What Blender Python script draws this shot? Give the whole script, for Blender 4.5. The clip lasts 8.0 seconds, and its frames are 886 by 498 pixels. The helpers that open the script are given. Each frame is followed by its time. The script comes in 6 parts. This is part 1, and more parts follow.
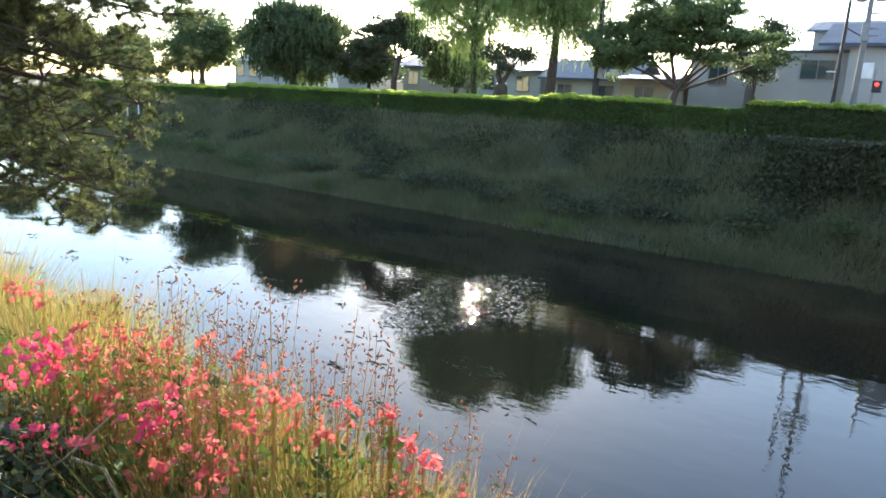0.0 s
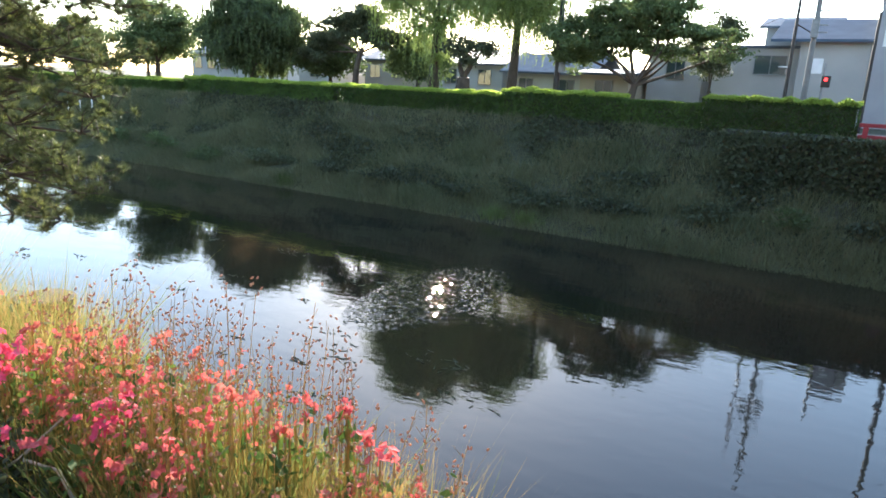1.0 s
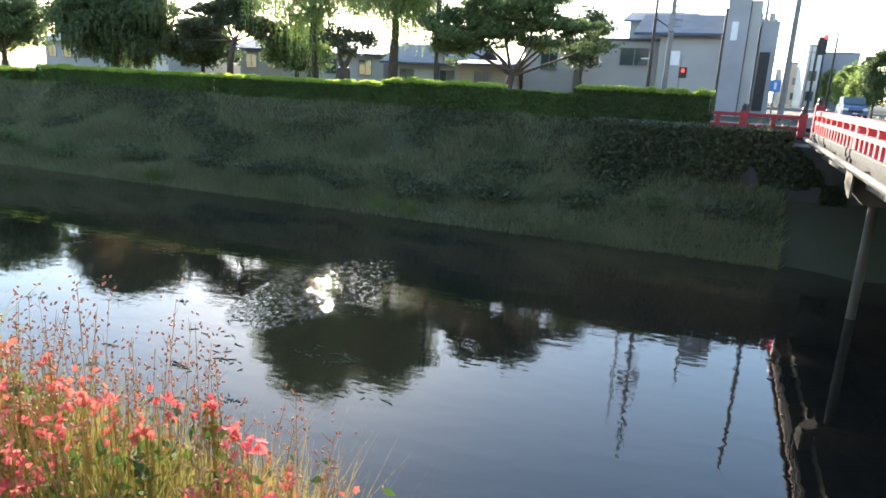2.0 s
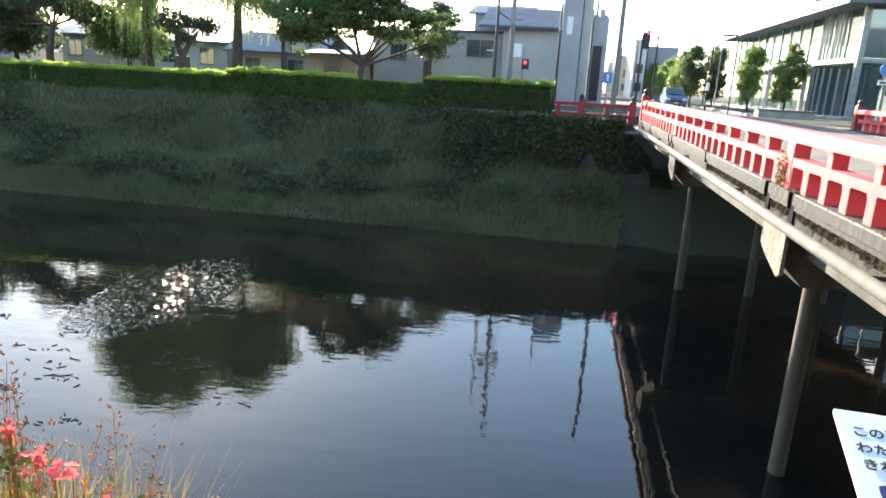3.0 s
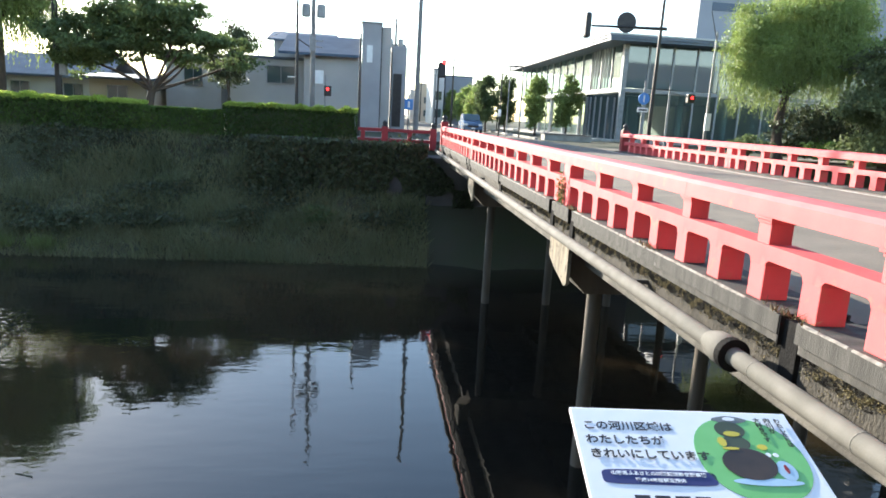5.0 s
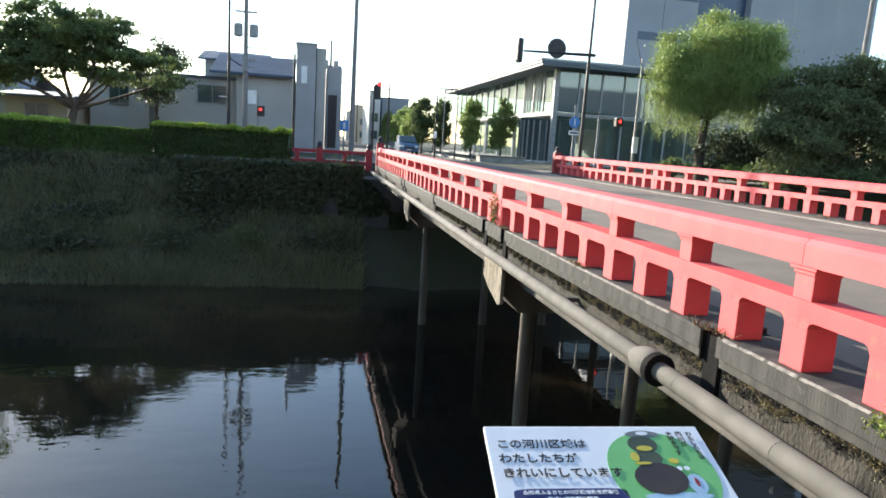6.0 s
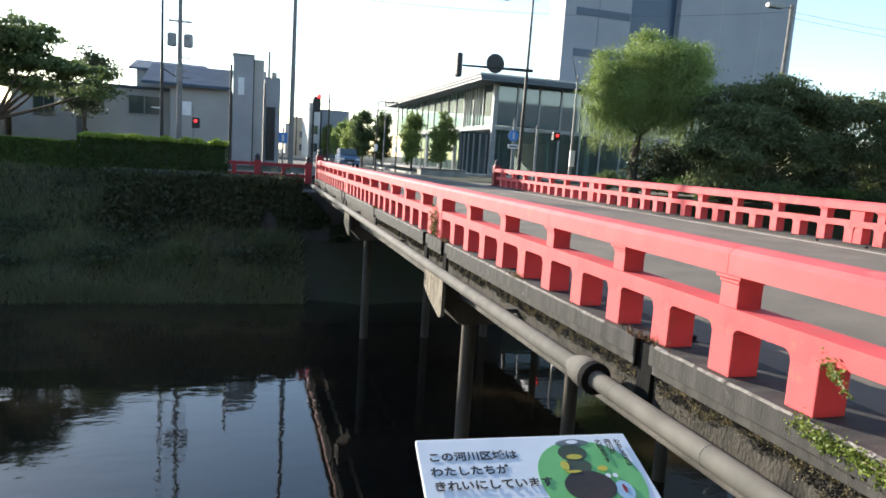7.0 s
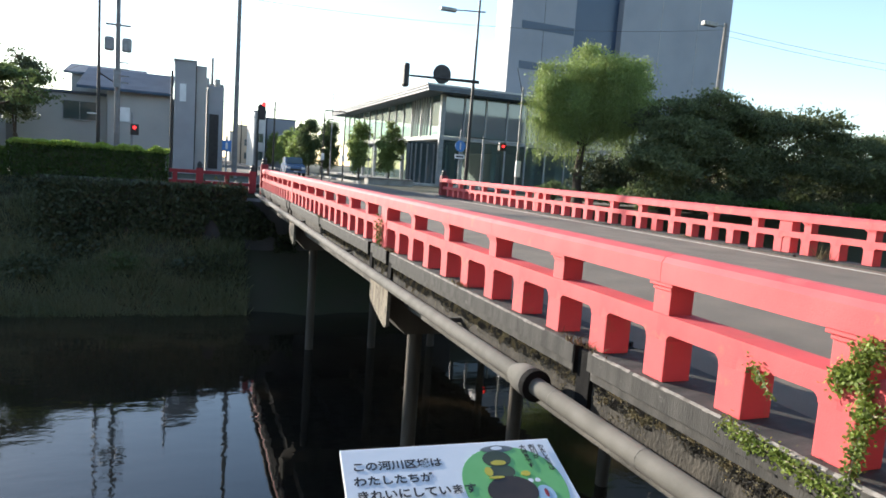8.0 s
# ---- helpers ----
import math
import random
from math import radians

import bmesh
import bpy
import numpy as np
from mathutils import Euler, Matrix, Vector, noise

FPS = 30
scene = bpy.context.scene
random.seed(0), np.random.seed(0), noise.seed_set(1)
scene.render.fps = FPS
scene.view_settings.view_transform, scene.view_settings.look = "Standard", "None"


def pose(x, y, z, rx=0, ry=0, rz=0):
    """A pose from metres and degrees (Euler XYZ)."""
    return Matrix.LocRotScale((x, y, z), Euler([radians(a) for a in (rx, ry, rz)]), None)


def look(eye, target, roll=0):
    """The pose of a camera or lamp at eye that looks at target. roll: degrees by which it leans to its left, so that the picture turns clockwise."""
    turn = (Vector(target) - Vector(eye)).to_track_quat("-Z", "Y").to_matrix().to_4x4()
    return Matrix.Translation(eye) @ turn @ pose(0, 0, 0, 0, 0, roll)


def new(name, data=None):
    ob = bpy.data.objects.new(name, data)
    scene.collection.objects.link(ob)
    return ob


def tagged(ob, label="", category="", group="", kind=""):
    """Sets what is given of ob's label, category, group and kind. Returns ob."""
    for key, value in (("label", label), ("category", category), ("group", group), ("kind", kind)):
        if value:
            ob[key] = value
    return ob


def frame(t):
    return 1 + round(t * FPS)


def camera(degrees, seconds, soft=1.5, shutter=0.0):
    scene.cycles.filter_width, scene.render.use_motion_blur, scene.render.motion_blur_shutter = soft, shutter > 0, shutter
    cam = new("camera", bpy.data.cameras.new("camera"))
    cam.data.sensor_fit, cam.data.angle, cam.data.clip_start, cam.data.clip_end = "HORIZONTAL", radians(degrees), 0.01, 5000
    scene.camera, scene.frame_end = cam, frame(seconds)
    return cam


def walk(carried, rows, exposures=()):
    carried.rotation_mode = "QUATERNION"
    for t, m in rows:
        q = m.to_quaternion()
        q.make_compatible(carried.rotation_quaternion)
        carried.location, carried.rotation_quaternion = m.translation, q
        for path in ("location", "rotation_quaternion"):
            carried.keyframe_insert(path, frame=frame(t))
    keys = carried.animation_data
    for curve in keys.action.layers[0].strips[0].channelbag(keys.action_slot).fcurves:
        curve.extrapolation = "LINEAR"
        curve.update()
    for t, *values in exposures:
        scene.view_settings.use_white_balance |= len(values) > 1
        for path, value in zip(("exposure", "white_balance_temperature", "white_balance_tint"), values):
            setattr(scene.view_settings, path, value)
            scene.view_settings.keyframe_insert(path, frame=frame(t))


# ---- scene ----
cam = camera(67.55, 8.0, soft=1.7)
walk(cam, [
    (0.0, pose(-0.452, -0.014, 1.242, 76.51, -2.57, 36.01)),
    (0.5, pose(-0.445, -0.016, 1.247, 76.38, -2.93, 34.96)),
    (1.0, pose(-0.414, -0.024, 1.256, 76.11, -2.76, 32.87)),
    (2.5, pose(-0.291, -0.015, 1.255, 75.69, -2.97, 16.72)),
    (3.0, pose(-0.261, 0.033, 1.247, 75.67, -3.06, 10.63)),
    (3.5, pose(-0.229, 0.016, 1.268, 76.17, -2.82, 5.03)),
    (4.0, pose(-0.206, 0.021, 1.268, 76.79, -3.36, 0.79)),
    (4.5, pose(-0.182, -0.023, 1.294, 77.64, -3.23, -2.69)),
    (6.0, pose(-0.076, 0.023, 1.272, 80.83, -3.51, -11.05)),
    (6.5, pose(-0.062, 0.023, 1.271, 81.63, -3.74, -13.78)),
    (7.0, pose(-0.048, 0.023, 1.272, 82.25, -3.69, -16.09)),
    (7.5, pose(-0.029, 0.012, 1.275, 82.92, -3.80, -18.31)),
    (8.0, pose(0.000, 0.000, 1.274, 83.38, -4.09, -20.55)),
], exposures=[(0.0, 2.15, 6350, 10), (1.0, 2.15, 6350, 10), (2.5, 2.18, 6450, 8), (4.5, 2.03, 6350, 8), (6.0, 1.45, 6300, 8), (8.0, 1.15, 6250, 10)])

# ---- light: low evening sun over the far bank, clear sky ----
SUN = Vector((-0.516, 0.806, 0.290)).normalized()
world = bpy.data.worlds.new("world")
scene.world = world
world.use_nodes = True
wn = world.node_tree.nodes
sky = wn.new("ShaderNodeTexSky")
sky.sky_type = "NISHITA"
sky.sun_disc = False
sky.sun_elevation = math.asin(SUN.z)
sky.sun_rotation = math.atan2(SUN.x, SUN.y)
sky.dust_density = 0.3
wn["Background"].inputs["Strength"].default_value = 0.15
world.node_tree.links.new(sky.outputs[0], wn["Background"].inputs[0])
sun = new("sun", bpy.data.lights.new("sun", "SUN"))
sun.data.energy = 5.0
sun.data.angle = radians(0.6)
sun.data.color = (1.0, 0.90, 0.76)
sun.matrix_world = look(SUN * 100, (0, 0, 0))

# ---- materials ----
def mat(name, c1, c2=None, scale=3.0, rough=0.8, bump=0.2, metallic=0.0, fine=40.0, spread=0.12, translucent=0.0, stretch=(1, 1, 1), c3=None, emit=None, stain=None):
    """Base colour mixed over two scales of noise and a per-object shift, with fine relief."""
    m = bpy.data.materials.new(name)
    m.use_nodes = True
    nt = m.node_tree
    n, l = nt.nodes, nt.links
    b = n["Principled BSDF"]
    b.inputs["Roughness"].default_value = rough
    b.inputs["Metallic"].default_value = metallic
    co = n.new("ShaderNodeTexCoord")
    mp = n.new("ShaderNodeMapping")
    mp.inputs["Scale"].default_value = stretch
    l.new(co.outputs["Object"], mp.inputs[0])
    big = n.new("ShaderNodeTexNoise")
    big.inputs["Scale"].default_value = scale
    big.inputs["Detail"].default_value = 5
    l.new(mp.outputs[0], big.inputs["Vector"])
    small = n.new("ShaderNodeTexNoise")
    small.inputs["Scale"].default_value = fine
    small.inputs["Detail"].default_value = 3
    l.new(mp.outputs[0], small.inputs["Vector"])
    ramp = n.new("ShaderNodeValToRGB")
    e = ramp.color_ramp.elements
    e[0].position, e[1].position = 0.35, 0.68
    e[0].color, e[1].color = (*c1, 1), (*(c2 or [v * 0.75 for v in c1]), 1)
    if c3:
        x = e.new(0.8)
        x.color = (*c3, 1)
    l.new(big.outputs[0], ramp.inputs[0])
    hsv = n.new("ShaderNodeHueSaturation")
    info = n.new("ShaderNodeObjectInfo")
    geo = n.new("ShaderNodeNewGeometry")
    add = n.new("ShaderNodeMath")
    add.operation = "ADD"
    l.new(info.outputs["Random"], add.inputs[0])
    l.new(geo.outputs["Random Per Island"], add.inputs[1])
    add2 = n.new("ShaderNodeMath")
    add2.operation = "ADD"
    l.new(add.outputs[0], add2.inputs[0])
    l.new(small.outputs[0], add2.inputs[1])
    mr = n.new("ShaderNodeMapRange")
    mr.inputs[1].default_value, mr.inputs[2].default_value = 0.3, 2.2
    mr.inputs[3].default_value, mr.inputs[4].default_value = 1 - spread * 1.6, 1 + spread * 1.6
    l.new(add2.outputs[0], mr.inputs[0])
    l.new(mr.outputs[0], hsv.inputs["Value"])
    l.new(ramp.outputs[0], hsv.inputs["Color"])
    base = hsv.outputs[0]
    if stain:
        spot = n.new("ShaderNodeTexNoise")
        spot.inputs["Scale"].default_value = stain[1]
        spot.inputs["Detail"].default_value = 6
        spot.inputs["Roughness"].default_value = 0.7
        geo_p = n.new("ShaderNodeNewGeometry")
        l.new(geo_p.outputs["Position"], spot.inputs["Vector"])
        lim = n.new("ShaderNodeMapRange")
        lim.inputs[1].default_value, lim.inputs[2].default_value = stain[2], stain[2] + 0.1
        lim.inputs[3].default_value, lim.inputs[4].default_value = 0.0, stain[3]
        l.new(spot.outputs[0], lim.inputs[0])
        mxs = n.new("ShaderNodeMixRGB")
        mxs.inputs[2].default_value = (*stain[0], 1)
        l.new(lim.outputs[0], mxs.inputs[0])
        l.new(base, mxs.inputs[1])
        base = mxs.outputs[0]
    l.new(base, b.inputs["Base Color"])
    if bump:
        bp = n.new("ShaderNodeBump")
        bp.inputs["Strength"].default_value = bump
        bp.inputs["Distance"].default_value = 0.02
        l.new(small.outputs[0], bp.inputs["Height"])
        l.new(bp.outputs[0], b.inputs["Normal"])
    if translucent:
        tr = n.new("ShaderNodeBsdfTranslucent")
        l.new(hsv.outputs[0], tr.inputs[0])
        mx = n.new("ShaderNodeMixShader")
        mx.inputs[0].default_value = translucent
        l.new(b.outputs[0], mx.inputs[1])
        l.new(tr.outputs[0], mx.inputs[2])
        l.new(mx.outputs[0], n["Material Output"].inputs[0])
    if emit:
        b.inputs["Emission Color"].default_value = (*emit[0], 1)
        b.inputs["Emission Strength"].default_value = emit[1]
    return m


RED = mat("red_paint", (0.66, 0.100, 0.102), (0.57, 0.072, 0.078), 2.6, 0.65, 0.08, fine=90, spread=0.08, c3=(0.68, 0.16, 0.14), stain=((0.46, 0.20, 0.10), 2.3, 0.60, 0.55))
REDDARK = mat("dark_red_paint", (0.27, 0.022, 0.026), (0.20, 0.018, 0.022), 2.0, 0.5, 0.08)
CONC = mat("concrete", (0.40, 0.38, 0.34), (0.24, 0.23, 0.20), 1.6, 0.9, 0.35, fine=45, c3=(0.14, 0.13, 0.11))
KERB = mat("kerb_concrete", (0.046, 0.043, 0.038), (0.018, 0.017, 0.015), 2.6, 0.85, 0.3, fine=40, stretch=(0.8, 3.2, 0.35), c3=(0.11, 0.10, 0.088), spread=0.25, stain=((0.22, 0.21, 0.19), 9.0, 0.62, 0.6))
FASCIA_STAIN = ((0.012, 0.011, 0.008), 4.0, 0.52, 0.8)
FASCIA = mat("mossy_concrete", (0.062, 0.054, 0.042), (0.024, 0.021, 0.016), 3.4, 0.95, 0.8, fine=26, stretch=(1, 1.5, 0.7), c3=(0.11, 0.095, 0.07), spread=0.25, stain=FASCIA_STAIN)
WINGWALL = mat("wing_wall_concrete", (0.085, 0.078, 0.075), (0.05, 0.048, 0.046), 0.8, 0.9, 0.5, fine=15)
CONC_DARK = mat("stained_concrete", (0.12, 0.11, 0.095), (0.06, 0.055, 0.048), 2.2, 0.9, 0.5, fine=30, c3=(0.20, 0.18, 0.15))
WORN_LIT = mat("worn_lit_concrete", (0.30, 0.28, 0.25), (0.12, 0.11, 0.095), 5.0, 0.9, 0.4, fine=60, c3=(0.4, 0.37, 0.33), stretch=(1, 2.5, 1))
CAPEND_LIT = mat("stained_lit_cap_concrete", (0.26, 0.225, 0.17), (0.13, 0.105, 0.075), 3.2, 0.9, 0.4, fine=30, stretch=(1, 3, 0.5), c3=(0.06, 0.05, 0.04), stain=((0.03, 0.025, 0.02), 5.0, 0.54, 0.85))
REED = mat("reed_leaf", (0.13, 0.17, 0.05), (0.10, 0.13, 0.045), 1.0, 0.7, 0, spread=0.3, translucent=0.35)
# base darkened for the shade on piles and cap beams
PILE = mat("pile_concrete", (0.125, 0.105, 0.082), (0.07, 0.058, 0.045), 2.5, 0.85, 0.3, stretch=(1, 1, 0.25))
PIPE = mat("pipe_paint", (0.15, 0.14, 0.12), (0.105, 0.098, 0.082), 4.0, 0.85, 0.1, fine=80, spread=0.05)
RUBBER = mat("joint_filler", (0.012, 0.012, 0.012), (0.02, 0.019, 0.018), 6.0, 0.85, 0.3)
RUBBER.node_tree.nodes["Principled BSDF"].inputs["Specular IOR Level"].default_value = 0.05
ASPHALT = mat("asphalt", (0.18, 0.148, 0.115), (0.125, 0.105, 0.082), 1.1, 0.97, 0.5, fine=90, c3=(0.21, 0.175, 0.14), spread=0.2)
LINE = mat("road_paint", (0.40, 0.385, 0.35), (0.26, 0.25, 0.225), 5.0, 0.8, 0.2)
GROUND = mat("ground_soil", (0.045, 0.040, 0.022), (0.035, 0.042, 0.015), 0.5, 0.95, 0.6, fine=12, c3=(0.04, 0.055, 0.015))
STONE = mat("bank_stone", (0.20, 0.19, 0.18), (0.13, 0.125, 0.12), 1.5, 0.9, 0.5, fine=20)
GRASS_FAR = mat("bank_grass", (0.165, 0.165, 0.085), (0.12, 0.135, 0.065), 0.35, 0.7, 0, spread=0.3, translucent=0.35)
GRASS_DRY = mat("dry_grass", (0.38, 0.25, 0.095), (0.28, 0.22, 0.065), 1.2, 0.7, 0, spread=0.3, translucent=0.45)
GRASS_NEAR = mat("green_grass", (0.15, 0.19, 0.045), (0.21, 0.22, 0.055), 1.0, 0.6, 0, spread=0.3, translucent=0.45)
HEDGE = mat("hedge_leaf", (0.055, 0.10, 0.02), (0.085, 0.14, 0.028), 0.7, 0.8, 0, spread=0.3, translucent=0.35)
HEDGE_TIP_LIT = mat("hedge_shoot_lit", (0.34, 0.44, 0.07), (0.40, 0.48, 0.10), 0.7, 0.5, 0, spread=0.25, translucent=0.55)
IVY = mat("ivy_leaf", (0.24, 0.30, 0.06), (0.14, 0.20, 0.04), 6.0, 0.6, 0, spread=0.4, translucent=0.4, c3=(0.34, 0.33, 0.10))
LEAF = mat("tree_leaf", (0.105, 0.14, 0.05), (0.075, 0.105, 0.04), 0.5, 0.6, 0, spread=0.35, translucent=0.45)
LEAF_GARDEN = mat("garden_leaf", (0.125, 0.145, 0.06), (0.085, 0.105, 0.045), 0.5, 0.75, 0, spread=0.4, translucent=0.45, c3=(0.17, 0.19, 0.075))
LEAF_DARK = mat("dark_leaf", (0.062, 0.078, 0.038), (0.08, 0.095, 0.045), 0.5, 0.6, 0, spread=0.35, translucent=0.35)
LEAF_LIGHT = mat("willow_leaf", (0.25, 0.31, 0.09), (0.19, 0.25, 0.07), 0.5, 0.5, 0, spread=0.3, translucent=0.4)
NEEDLE = mat("pine_needle", (0.11, 0.125, 0.05), (0.075, 0.095, 0.035), 1.0, 0.85, 0, spread=0.35, translucent=0.25)
NEEDLE_TIP = mat("pine_shoot", (0.22, 0.24, 0.07), (0.17, 0.20, 0.06), 1.0, 0.5, 0, spread=0.3, translucent=0.4)
MOSS = mat("dry_moss", (0.19, 0.15, 0.075), (0.10, 0.085, 0.04), 9.0, 0.95, 0, spread=0.45)
CRUST = mat("dark_crust", (0.05, 0.043, 0.03), (0.02, 0.018, 0.014), 9.0, 0.95, 0, spread=0.45)
BARK = mat("bark", (0.10, 0.075, 0.055), (0.055, 0.042, 0.032), 6.0, 0.95, 0.7, fine=25, stretch=(1, 1, 0.3))
PINK = mat("pink_petal", (0.65, 0.085, 0.155), (0.55, 0.06, 0.12), 3.0, 0.95, 0, spread=0.25, translucent=0.3, c3=(0.74, 0.20, 0.28))
CORAL = mat("coral_petal", (0.66, 0.15, 0.15), (0.58, 0.11, 0.11), 3.0, 0.95, 0, spread=0.28, translucent=0.3, c3=(0.74, 0.30, 0.27))
SALMON = mat("salmon_petal", (0.62, 0.175, 0.13), (0.52, 0.12, 0.10), 3.0, 0.95, 0, spread=0.25, translucent=0.35)
SEED = mat("seed_head", (0.50, 0.29, 0.20), (0.42, 0.25, 0.15), 3.0, 0.7, 0, spread=0.25, translucent=0.5)
WOOD = mat("dead_twig", (0.45, 0.38, 0.28), (0.30, 0.24, 0.17), 8.0, 0.9, 0.3)
WALL_GREY = mat("grey_render", (0.43, 0.41, 0.38), (0.37, 0.352, 0.325), 0.5, 0.9, 0.15, fine=20, spread=0.05)
WALL_PALE = mat("pale_render", (0.52, 0.51, 0.49), (0.45, 0.44, 0.42), 0.5, 0.9, 0.15, fine=20, spread=0.08)
WALL_BLUE = mat("cool_panel", (0.24, 0.255, 0.29), (0.205, 0.22, 0.255), 0.25, 0.6, 0.05, fine=6, spread=0.05)
WALL_BEIGE = mat("beige_wall", (0.45, 0.38, 0.29), (0.38, 0.32, 0.25), 0.5, 0.9, 0.15, fine=20)
ROOF = mat("roof_tile", (0.10, 0.12, 0.15), (0.075, 0.09, 0.115), 1.5, 0.55, 0.3, fine=25)
ROOF_BLUE = mat("blue_roof_sheet", (0.075, 0.105, 0.145), (0.055, 0.08, 0.115), 1.0, 0.85, 0.1)
WALL_MID = mat("mid_grey_render", (0.38, 0.37, 0.375), (0.32, 0.312, 0.315), 0.6, 0.9, 0.15, fine=20, spread=0.05)
STEEL = mat("dark_steel", (0.05, 0.045, 0.042), (0.035, 0.032, 0.03), 4.0, 0.5, 0.1, metallic=0.5)
GALV = mat("galvanised_steel", (0.30, 0.30, 0.295), (0.22, 0.22, 0.215), 5.0, 0.6, 0.1, metallic=0.4)
POLE_C = mat("pole_concrete", (0.22, 0.21, 0.20), (0.17, 0.16, 0.15), 3.0, 0.9, 0.2)
WHITE = mat("white_paint", (0.78, 0.78, 0.76), (0.70, 0.70, 0.68), 3.0, 0.5, 0.05, spread=0.03)
BLUE = mat("sign_blue", (0.08, 0.22, 0.52), (0.07, 0.20, 0.48), 3.0, 0.5, 0)
NAVY = mat("navy_ink", (0.035, 0.04, 0.16), (0.03, 0.035, 0.14), 3.0, 0.5, 0)
INK = mat("black_ink", (0.025, 0.025, 0.03), (0.02, 0.02, 0.022), 3.0, 0.5, 0)
SIGNWHITE = mat("sign_face", (0.82, 0.84, 0.86), (0.77, 0.80, 0.83), 8.0, 0.35, 0.02, spread=0.02)
SIGNGREEN = mat("sign_green", (0.16, 0.46, 0.14), (0.20, 0.52, 0.18), 9.0, 0.4, 0, spread=0.05)
SIGNBROWN = mat("sign_brown", (0.07, 0.045, 0.03), (0.035, 0.025, 0.02), 12.0, 0.4, 0)
SIGNPALE = mat("sign_pale_blue", (0.40, 0.58, 0.72), (0.42, 0.6, 0.74), 9.0, 0.4, 0)
SIGNGREY = mat("sign_grey", (0.22, 0.24, 0.24), (0.16, 0.18, 0.18), 9.0, 0.4, 0)
SIGNOLIVE = mat("sign_olive", (0.07, 0.085, 0.045), (0.05, 0.065, 0.035), 9.0, 0.4, 0)
SIGNYELLOW = mat("sign_yellow", (0.62, 0.52, 0.06), (0.55, 0.46, 0.06), 9.0, 0.4, 0)
CARPAINT = mat("car_paint", (0.10, 0.16, 0.26), (0.09, 0.15, 0.25), 2.0, 0.25, 0, spread=0.02)
TYRE = mat("tyre_rubber", (0.02, 0.02, 0.02), (0.03, 0.03, 0.03), 5.0, 0.9, 0.1)
LAMP_RED = mat("red_signal_lamp", (0.8, 0.02, 0.02), (0.8, 0.02, 0.02), 3.0, 0.4, 0, emit=((1.0, 0.03, 0.03), 1.6))
WIRE = mat("cable", (0.03, 0.03, 0.03), (0.04, 0.04, 0.04), 4.0, 0.6, 0)


def glass_mat(name, tint, rough=0.04):
    m = bpy.data.materials.new(name)
    m.use_nodes = True
    b = m.node_tree.nodes["Principled BSDF"]
    b.inputs["Base Color"].default_value = (*tint, 1)
    b.inputs["Roughness"].default_value = rough
    b.inputs["IOR"].default_value = 1.9
    n = m.node_tree.nodes.new("ShaderNodeTexNoise")
    n.inputs["Scale"].default_value = 0.35
    bp = m.node_tree.nodes.new("ShaderNodeBump")
    bp.inputs["Strength"].default_value = 0.03
    m.node_tree.links.new(n.outputs[0], bp.inputs["Height"])
    m.node_tree.links.new(bp.outputs[0], b.inputs["Normal"])
    return m


STRIP = mat("dark_blue_cladding", (0.03, 0.055, 0.10), (0.025, 0.048, 0.09), 0.3, 0.35, 0)
GLASS = glass_mat("window_glass", (0.06, 0.085, 0.085))
GLASS_BLUE = glass_mat("blue_glass", (0.09, 0.125, 0.14))


WATER_Z = -4.8


